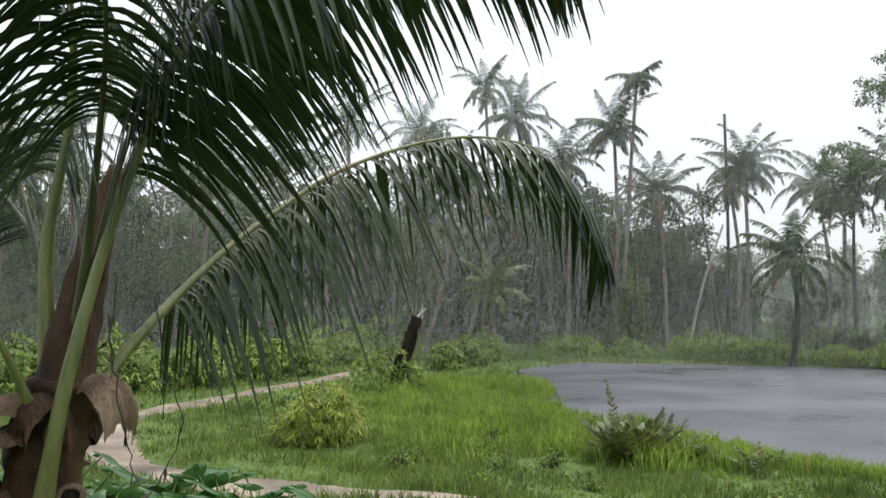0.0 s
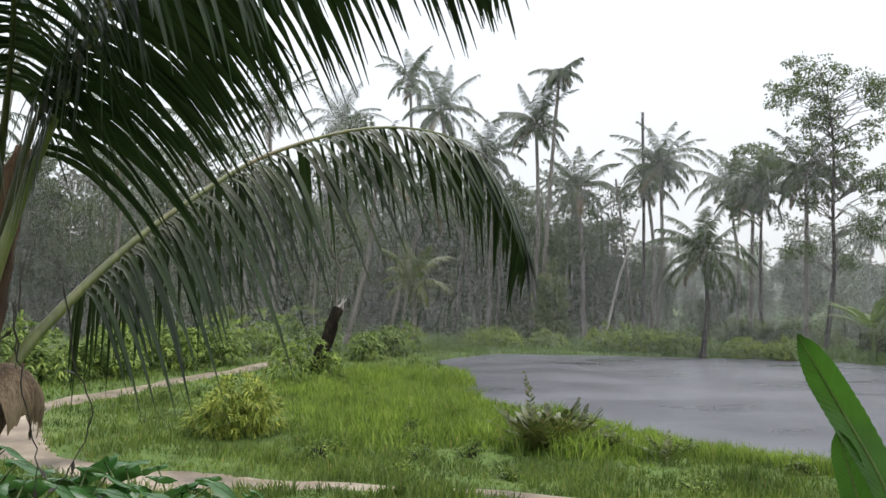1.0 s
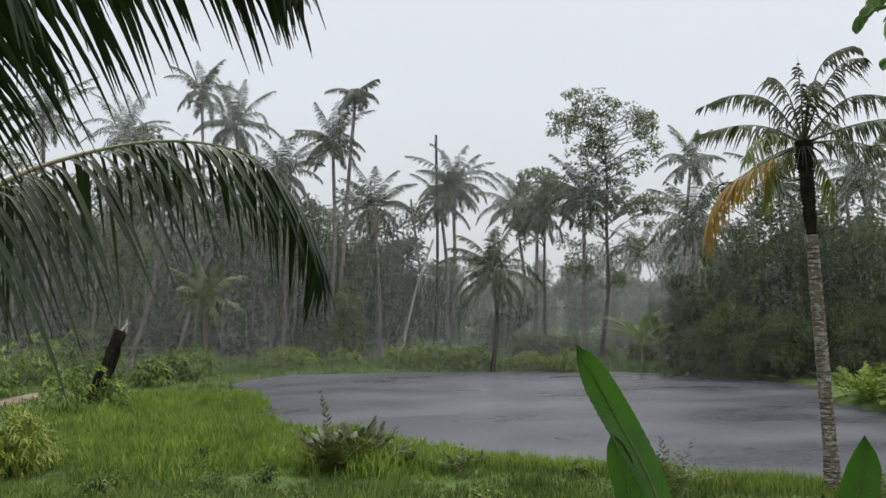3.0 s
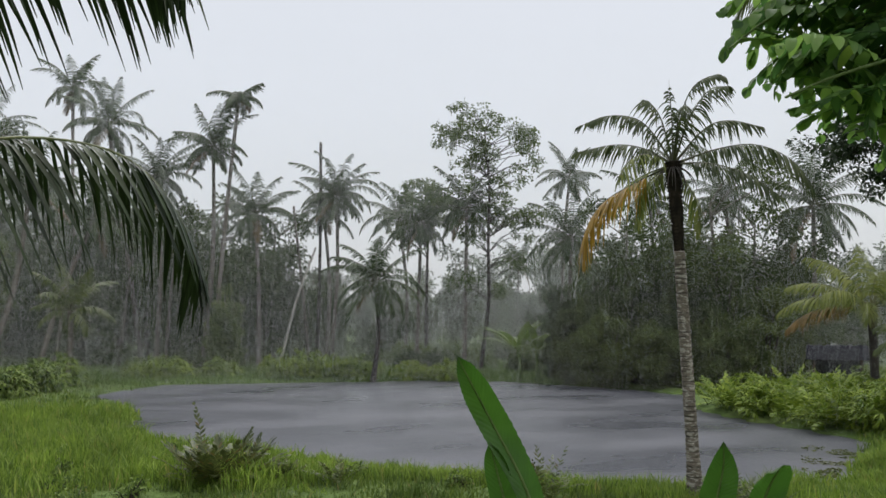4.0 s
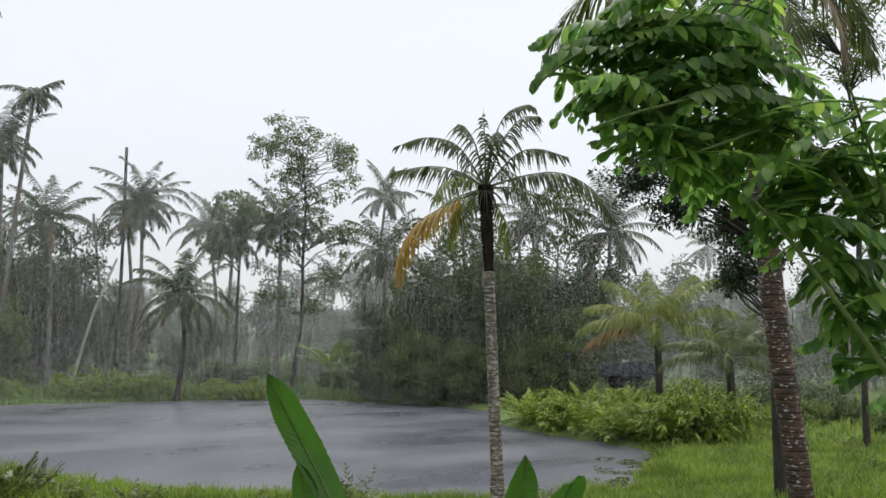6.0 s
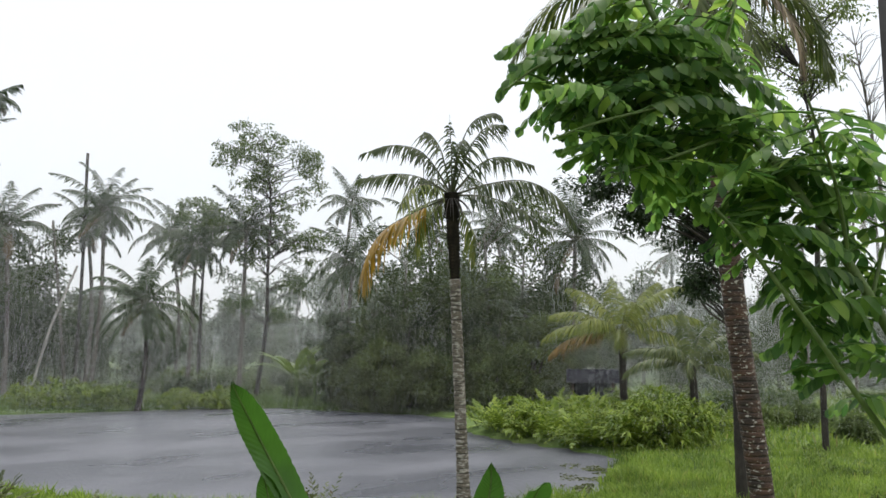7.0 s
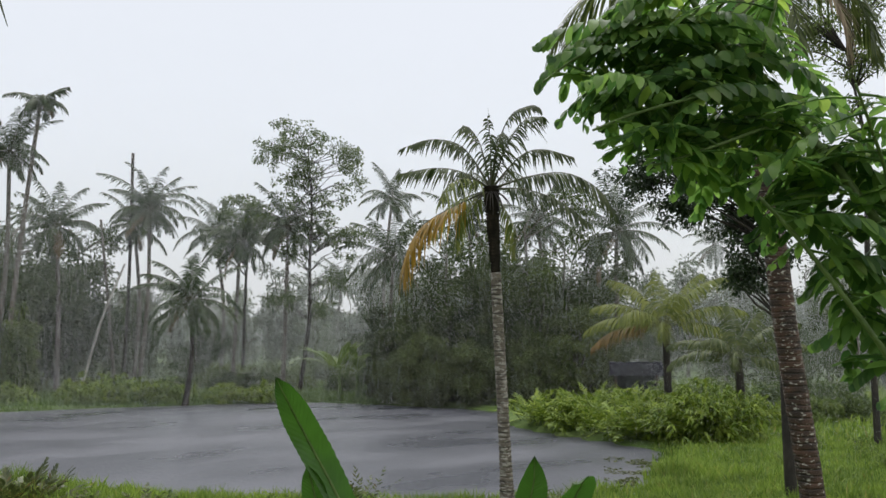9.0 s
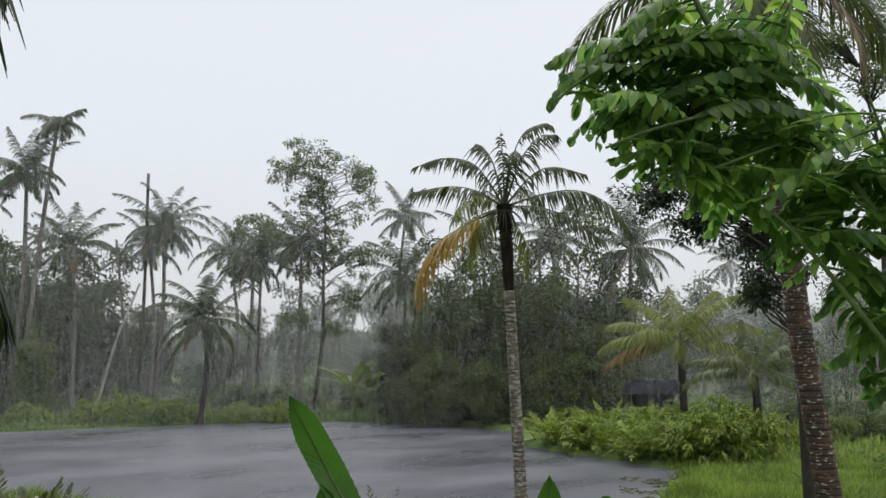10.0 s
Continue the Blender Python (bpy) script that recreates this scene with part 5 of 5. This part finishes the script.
def big_blade(ctrl, side, width, m=120, n=23, cup=0.26, ripple=0.0026, vein=30, profile=((0, 0.2, 0.45, 0.65, 0.82, 0.93, 1), (0.5, 0.85, 1.0, 0.86, 0.52, 0.2, 0.0))):
    """A broad leaf with a midrib channel and slanting side veins."""
    rib = spline(ctrl, m)
    t = unit(np.gradient(rib, axis=0))
    s = unit(np.asarray(side, float)[None] - t * (t @ np.asarray(side, float))[:, None])
    nr = np.cross(s, t)
    u = np.linspace(0, 1, m)
    w = width * 0.5 * np.interp(u, *profile)
    c = np.linspace(-1, 1, n)
    lift = cup * np.abs(c)[None] ** 1.3 * w[:, None] + ripple * np.sin(2 * math.pi * (u[:, None] * vein - np.abs(c)[None] * 3.2))
    g = rib[:, None] + s[:, None] * (c[None] * w[:, None])[..., None] + nr[:, None] * lift[..., None]
    i = (np.arange(m - 1)[:, None] * n + np.arange(n - 1)[None]).reshape(-1, 1)
    return rib, (g.reshape(-1, 3), np.concatenate([i, i + 1, i + n + 1, i + n], 1))


def canna():
    f = foot(33.4, 2.6)
    ob = thing("canna_plant", "broad-leaved garden plant with upright ribbed green leaves", "plant", f)
    L = lambda b, e, d: up(b, e, d) - f
    side = np.array([math.cos(radians(32)), -math.sin(radians(32)), 0.12])
    plan = [([L(34.6, -14.5, 2.6), L(33.2, -10.5, 2.6), L(31.0, -6.4, 2.58), L(29.4, -3.4, 2.5), L(28.7, -2.0, 2.46)], 0.108, side + (0.25, 0.5, 0)),
            ([L(33.4, -17, 2.62), L(32.3, -13, 2.6), L(31.3, -9.3, 2.58), L(30.9, -7.8, 2.56)], 0.085, side + (0, 0, 0.2)),
            ([L(35.4, -17, 2.5), L(36.2, -14, 2.45), L(36.9, -11.2, 2.4)], 0.06, side)]
    for c, w, s in plan:
        rib, g = big_blade(c, s, w)
        lf = part("leaf", [g], M_CANNA, ob, "", True)
        part("midrib", [tube(rib[:-3], np.linspace(0.006, 0.0015, len(rib) - 3), 6, cap=False)], M_STEM, lf)
    part("stalk", [tube(spline([(0, 0, -0.1), (0.01, 0, 0.5), L(34.4, -15, 2.6)], 10), np.linspace(0.02, 0.012, 10), 8)], M_STEM, ob, smooth=True)
    f = foot(46.6, 2.7)
    ob = thing("canna_plant", "low broad-leaved garden plant with pointed green leaf tips", "plant", f)
    L = lambda b, e, d: up(b, e, d) - f
    side = np.array([math.cos(radians(46)), -math.sin(radians(46)), 0.1])
    for c, w, s in [([L(45.2, -17, 2.7), L(45.6, -12, 2.7), L(46.2, -9.2, 2.68), L(46.3, -7.4, 2.66)], 0.105, side), ([L(47.2, -16, 2.7), L(48.6, -11, 2.68), L(49.5, -9.1, 2.64), L(49.9, -8.7, 2.6)], 0.10, side + (0, 0, 0.4)),
                    ([L(44.4, -17, 2.6), L(44.0, -13, 2.6), L(43.8, -11.0, 2.58)], 0.07, side)]:
        rib, g = big_blade(c, s, w)
        lf = part("leaf", [g], M_CANNA, ob, "", True)
        part("midrib", [tube(rib[:-3], np.linspace(0.006, 0.0015, len(rib) - 3), 6, cap=False)], M_STEM, lf)
    part("stalk", [tube(spline([(0, 0, -0.1), (0, 0, 0.4), L(46, -15, 2.7)], 10), np.linspace(0.02, 0.012, 10), 8)], M_STEM, ob, smooth=True)


canna()


def taro(at, seed, h, n=5, size=0.27):
    rng = np.random.default_rng(seed)
    ob = thing("taro_plant", "taro plant with wet heart-shaped leaves", "plant", at, "taro plants")
    for i in range(n):
        a = i * 137.5 + rng.uniform(0, 40)
        rib = sweep((0, 0, 0), a, rng.uniform(60, 86), h * rng.uniform(0.7, 1.1), 35, 10, 1.5)
        p = rib[-1]
        o = np.array([math.sin(radians(a)), math.cos(radians(a)), -0.55 + rng.normal(0, 0.2)])
        o = o / np.linalg.norm(o)
        s = unit(np.cross(o, [0, 0, 1.0])[None])[0]
        nr = np.cross(s, o)
        th = np.linspace(-math.pi, math.pi, 25)
        sz = size * rng.uniform(0.75, 1.2)
        rr = sz * (0.62 + 0.38 * np.cos(th) + 0.22 * np.exp(-((np.abs(th) - 2.5) / 0.35) ** 2) - 0.1 * np.exp(-((np.abs(th) - math.pi) / 0.2) ** 2)) * 0.75
        q = np.linspace(0.02, 1, 6)
        lift = 0.10 * sz * (q[:, None] ** 2) * np.sin(th[None] * 4) * 0.35 - 0.12 * sz * q[:, None] ** 2 + 0.10 * sz * np.abs(np.sin(th))[None] * q[:, None]
        g = p + (q[:, None] * rr[None] * np.cos(th)[None])[..., None] * o + (q[:, None] * rr[None] * np.sin(th)[None] * 0.9)[..., None] * s + lift[..., None] * nr
        k = (np.arange(5)[:, None] * 25 + np.arange(24)[None]).reshape(-1, 1)
        st = part("petiole", [tube(rib, np.linspace(0.012, 0.006, 10), 6, cap=False)], M_STEM, ob, smooth=True)
        part("leaf_blade", [(g.reshape(-1, 3), np.concatenate([k, k + 1, k + 26, k + 25], 1))], M_TARO, st, smooth=True)


rng = np.random.default_rng(12)
for i, (b, d, e) in enumerate([(-23.0, 5.6, -10.8), (-20.8, 6.2, -10.2), (-18.6, 6.0, -11.0), (-16.6, 6.4, -10.4), (-14.4, 6.2, -10.9), (-12.2, 6.6, -11.4), (-9.6, 6.4, -12.0), (-27.0, 5.2, -10.0), (-29.5, 5.4, -9.5), (-19.6, 5.2, -12.2), (-15.6, 5.4, -12.4), (-24.8, 6.4, -9.6), (-26.0, 7.2, -8.6)]):
    p = foot(b, d)
    taro(p, 900 + i, 3 + d * math.tan(radians(e)) - p[2] + 0.02, 6)


# lower and upper outline of the slanting crown from the viewpoint: bearing, height
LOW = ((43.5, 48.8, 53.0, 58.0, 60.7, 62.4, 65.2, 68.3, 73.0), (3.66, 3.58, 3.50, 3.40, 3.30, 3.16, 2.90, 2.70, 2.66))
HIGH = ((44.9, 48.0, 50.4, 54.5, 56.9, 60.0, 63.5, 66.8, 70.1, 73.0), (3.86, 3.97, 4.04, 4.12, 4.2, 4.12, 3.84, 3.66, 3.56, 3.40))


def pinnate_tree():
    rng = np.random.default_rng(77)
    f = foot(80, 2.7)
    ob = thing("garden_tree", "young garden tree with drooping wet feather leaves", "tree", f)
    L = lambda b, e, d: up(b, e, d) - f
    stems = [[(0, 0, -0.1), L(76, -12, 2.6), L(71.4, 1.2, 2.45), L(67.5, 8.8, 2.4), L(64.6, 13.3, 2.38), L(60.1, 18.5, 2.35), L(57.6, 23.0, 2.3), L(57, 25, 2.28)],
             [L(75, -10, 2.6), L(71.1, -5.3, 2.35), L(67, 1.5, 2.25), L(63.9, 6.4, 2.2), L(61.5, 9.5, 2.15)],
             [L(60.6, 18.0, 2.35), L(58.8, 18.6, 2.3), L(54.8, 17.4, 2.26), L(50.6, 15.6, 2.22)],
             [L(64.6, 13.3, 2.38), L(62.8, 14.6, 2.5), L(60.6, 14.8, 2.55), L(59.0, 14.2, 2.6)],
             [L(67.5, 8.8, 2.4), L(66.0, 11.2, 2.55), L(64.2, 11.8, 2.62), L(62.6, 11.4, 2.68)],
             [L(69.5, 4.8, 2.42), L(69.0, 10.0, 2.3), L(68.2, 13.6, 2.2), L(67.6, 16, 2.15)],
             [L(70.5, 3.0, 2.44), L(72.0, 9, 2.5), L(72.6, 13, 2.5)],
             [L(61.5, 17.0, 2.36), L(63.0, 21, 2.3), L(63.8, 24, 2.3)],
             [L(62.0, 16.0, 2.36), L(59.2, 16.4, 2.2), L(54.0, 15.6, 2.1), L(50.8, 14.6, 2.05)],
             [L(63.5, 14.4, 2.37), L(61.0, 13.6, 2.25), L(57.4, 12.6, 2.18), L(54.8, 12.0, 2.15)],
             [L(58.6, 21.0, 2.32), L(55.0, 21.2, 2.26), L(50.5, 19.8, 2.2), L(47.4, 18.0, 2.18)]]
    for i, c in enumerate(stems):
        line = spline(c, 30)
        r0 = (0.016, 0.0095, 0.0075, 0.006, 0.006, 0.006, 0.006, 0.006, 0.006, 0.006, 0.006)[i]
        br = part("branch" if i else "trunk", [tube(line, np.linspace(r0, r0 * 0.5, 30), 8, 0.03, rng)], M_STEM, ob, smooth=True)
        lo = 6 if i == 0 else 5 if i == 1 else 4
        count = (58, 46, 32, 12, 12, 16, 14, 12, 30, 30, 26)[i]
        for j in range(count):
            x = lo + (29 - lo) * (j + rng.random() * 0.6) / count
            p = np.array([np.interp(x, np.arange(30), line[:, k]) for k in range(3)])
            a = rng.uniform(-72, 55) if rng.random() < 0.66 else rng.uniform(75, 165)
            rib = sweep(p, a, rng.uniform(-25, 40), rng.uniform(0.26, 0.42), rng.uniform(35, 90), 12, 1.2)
            # leaves outside the viewpoint's outline are dropped: a slanting crown, open above, hanging below
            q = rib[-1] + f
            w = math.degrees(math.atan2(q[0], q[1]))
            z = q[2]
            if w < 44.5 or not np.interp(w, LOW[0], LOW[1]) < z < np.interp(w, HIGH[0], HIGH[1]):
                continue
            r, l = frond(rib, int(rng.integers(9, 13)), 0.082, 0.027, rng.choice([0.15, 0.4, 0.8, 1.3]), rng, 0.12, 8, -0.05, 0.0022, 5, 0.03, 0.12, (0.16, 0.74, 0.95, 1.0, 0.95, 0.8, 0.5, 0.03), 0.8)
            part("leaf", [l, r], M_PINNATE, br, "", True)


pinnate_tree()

# veranda post at the edge of the view
p = np.array([*spot(73.15, 1.5), 0])
post = thing("veranda_post", "thin dark square veranda post", "post", (p[0], p[1], 1.28))
part("shaft", [box((0, 0, 1.55), (0.06, 0.06, 3.2), -73)], M_POST, post)
part("foot_plate", [box((0, 0, 0.03), (0.12, 0.12, 0.06), -73)], M_POST, post)

# ---- grass ----


def grass(name, label, mat, spots, height, width, rng, clump=0.5, lean=0.35):
    x, y = spots[:, 0], spots[:, 1]
    z = land_z(x, y)
    ok = z > -0.06
    x, y, z = x[ok], y[ok], z[ok]
    d = np.min(np.hypot(x[:, None] - TRAIL[None, :, 0], y[:, None] - TRAIL[None, :, 1]), axis=1)
    ok = d > 0.5 + 0.12 * rng.standard_normal(len(x))
    x, y, z = x[ok], y[ok], z[ok]
    n = len(x)
    patch = 0.7 + clump * (0.6 * np.sin(x * 1.7 + 2 * np.sin(y * 0.9)) * np.sin(y * 1.3 + 1.5 * np.sin(x * 0.7)) + 0.5 * np.sin(x * 5.3 + 3 * np.sin(y * 2.1)) * np.sin(y * 4.7 + 2 * np.sin(x * 3.3)))
    h = height * np.clip(patch, 0.2, 1.4) * (0.45 + 0.95 * rng.random(n) ** 1.5)
    a = rng.uniform(0, 2 * math.pi, n)
    o = np.stack([np.cos(a), np.sin(a), 0 * a], 1)
    ln = np.abs(rng.normal(lean, 0.25, n)) * h
    base = np.stack([x, y, z - 0.02], 1)
    pts = np.stack([base, base + np.array([0, 0, 1.0]) * (h * 0.6)[:, None] + o * (ln * 0.35)[:, None], base + np.array([0, 0, 1.0]) * (h * (1 - 0.15 * lean))[:, None] + o * ln[:, None]], 1)
    b = rng.uniform(0, 2 * math.pi, n)
    wd = np.repeat(np.stack([np.cos(b), np.sin(b), 0 * b], 1)[:, None], 3, axis=1)
    w = width * rng.uniform(0.6, 1.3, n)[:, None] * np.array([[0.8, 1.0, 0.08]])
    ob = new(name, mesh_of(name, [strips(pts, wd, w)], mat))
    return tagged(ob, label, "grass", kind="stuff")


def sector(rng, n, b0, b1, d0, d1, power=1.0):
    b = np.radians(rng.uniform(b0, b1, n))
    d = d0 + (d1 - d0) * rng.random(n) ** power
    return np.stack([d * np.sin(b), d * np.cos(b)], 1)


rng = np.random.default_rng(14)
grass("grass", "short lush wet meadow grass", M_GRASS, sector(rng, 95000, -28, 44, 10.5, 24, 1.2), 0.2, 0.018, rng, 0.75)
grass("grass", "short wet grass farther over the meadow", M_GRASS, sector(rng, 45000, -34, 12, 22, 50), 0.24, 0.03, rng)
s = sector(rng, 75000, -9, 20, 14.5, 31)
s = s[(pond_depth(s[:, 0], s[:, 1]) > -7.5 + 0.12 * (s[:, 1] - 15) + 2.5 * rng.random(len(s))) & (np.hypot(s[:, 0], s[:, 1]) > 14.6 + 1.6 * rng.random(len(s)) + 0.8 * np.sin(s[:, 0] * 1.1))]
grass("tall_grass", "tall bright green grass along the pond", M_GRASS_TALL, s, 0.42, 0.02, rng, 0.6, 0.35)
s = sector(rng, 60000, 12, 62, 11, 20)
e = pond_depth(s[:, 0], s[:, 1])
grass("reeds", "thin wet grass at the pond's near edge", M_GRASS_TALL, s[(e > -2.2) & (e < 0.35)], 0.32, 0.014, rng, 0.4, 0.35)
s = sector(rng, 26000, 51, 62, 14, 23)
e = pond_depth(s[:, 0], s[:, 1])
k = np.sin(s[:, 0] * 4.1 + 2 * np.sin(s[:, 1] * 3)) * np.sin(s[:, 1] * 3.7)
s = s[(e > -0.3) & (e < 1.6 * rng.random(len(e)) ** 1.5) & (k > 0.1)]
a = rng.uniform(0, 6.28, len(s))
weed = np.stack([s[:, 0], s[:, 1], np.full(len(s), 0.012)], 1)
ob = new("water_weed", mesh_of("water_weed", [rhombs(weed, np.stack([np.cos(a), np.sin(a), np.full(len(a), 0.12)], 1), 0.075, 0.03, rng)], M_FERN))
tagged(ob, "dark weed floating at the pond's edge", "weed", kind="stuff")
grass("shore_grass", "grass strip on the far shore", M_GRASS_FAR, sector(rng, 42000, -10, 40, 43, 58), 0.3, 0.05, rng, 0.3, 0.35)
grass("tall_grass", "bright soft grass on the pond's right bank", M_GRASS_TALL, sector(rng, 52000, 54, 78, 12.5, 27, 1.1), 0.3, 0.02, rng, 0.45, 0.5)
grass("tall_grass", "pale rough grass running back from the bank", M_GRASS_TALL, sector(rng, 26000, 52, 80, 26, 58), 0.42, 0.045, rng, 0.6, 0.5)
grass("grass", "rough grass on the garden slope", M_GRASS, sector(rng, 22000, -34, 75, 4.5, 11), 0.16, 0.012, rng)

# broad-leaved weeds dotted over the meadow
rng = np.random.default_rng(15)
k = 0
for x, y in np.concatenate([sector(rng, 46, -16, 40, 12.5, 24), sector(rng, 14, 60, 74, 14, 26)]):
    if pond_depth(np.array(x), np.array(y)) > -0.5 or np.min(np.hypot(TRAIL[:, 0] - x, TRAIL[:, 1] - y)) < 0.9:
        continue
    k += 1
    r = rng.uniform(0.15, 0.4)
    thicket((x, y, float(land_z(x, y)) - 0.02), "low leafy weed in the grass", r, r, rng.uniform(0.15, 0.42), 16, 16, 0.08, M_HEDGE if k % 2 else M_GRASS, 1500 + k, "weed", 0.1, 0.4, "meadow weeds")

# ---- falling rain: thin wind-slanted threads, standing in for haze over the far trees ----
rng = np.random.default_rng(99)
M_RAIN = bpy.data.materials.new("rain_streak")
n, l = nodes_of(M_RAIN)
dif, tra, mix = n.new("ShaderNodeBsdfDiffuse"), n.new("ShaderNodeBsdfTranslucent"), n.new("ShaderNodeMixShader")
dif.inputs["Color"].default_value = tra.inputs["Color"].default_value = (0.92, 0.94, 0.96, 1)
l.new(dif.outputs[0], mix.inputs[1])
l.new(tra.outputs[0], mix.inputs[2])
l.new(mix.outputs[0], n["Material Output"].inputs["Surface"])
N = 900000
b, d = np.radians(rng.uniform(-32, 74, N)), np.where(rng.random(N) < 0.3, rng.uniform(34, 52, N), rng.uniform(52, 78, N))
d = np.where((b > radians(50)) & (rng.random(N) < 0.04), rng.uniform(20, 34, N), d)
zt = rng.random(N) ** 1.25 * 18.5 - 1.6
ok = zt < 3.5 + 0.34 * d
b, d, zt = b[ok], d[ok], zt[ok]
p = np.stack([d * np.sin(b), d * np.cos(b), zt], 1)
a = rng.uniform(0, 2 * math.pi, len(p))
# thread width by distance and bearing sets how strong the built haze is
w = np.stack([np.cos(a), np.sin(a), 0 * a], 1) * (0.00036 * (d / 60) * np.interp(np.degrees(b), [-32, 6, 20, 36, 74], [1.05, 1.2, 1.25, 1.2, 1.45]))[:, None]
fall = np.stack([rng.normal(0.16, 0.4, len(p)), rng.normal(0.06, 0.4, len(p)), rng.uniform(1.6, 3.4, len(p))], 1)
rain = new("rain", mesh_of("rain", [(np.stack([p - w, p + w, p + fall], 1).reshape(-1, 3), np.arange(3 * len(p)).reshape(-1, 3))], M_RAIN))
tagged(rain, "fine pale threads of heavy wind-blown rain standing in for haze", "rain", kind="stuff")
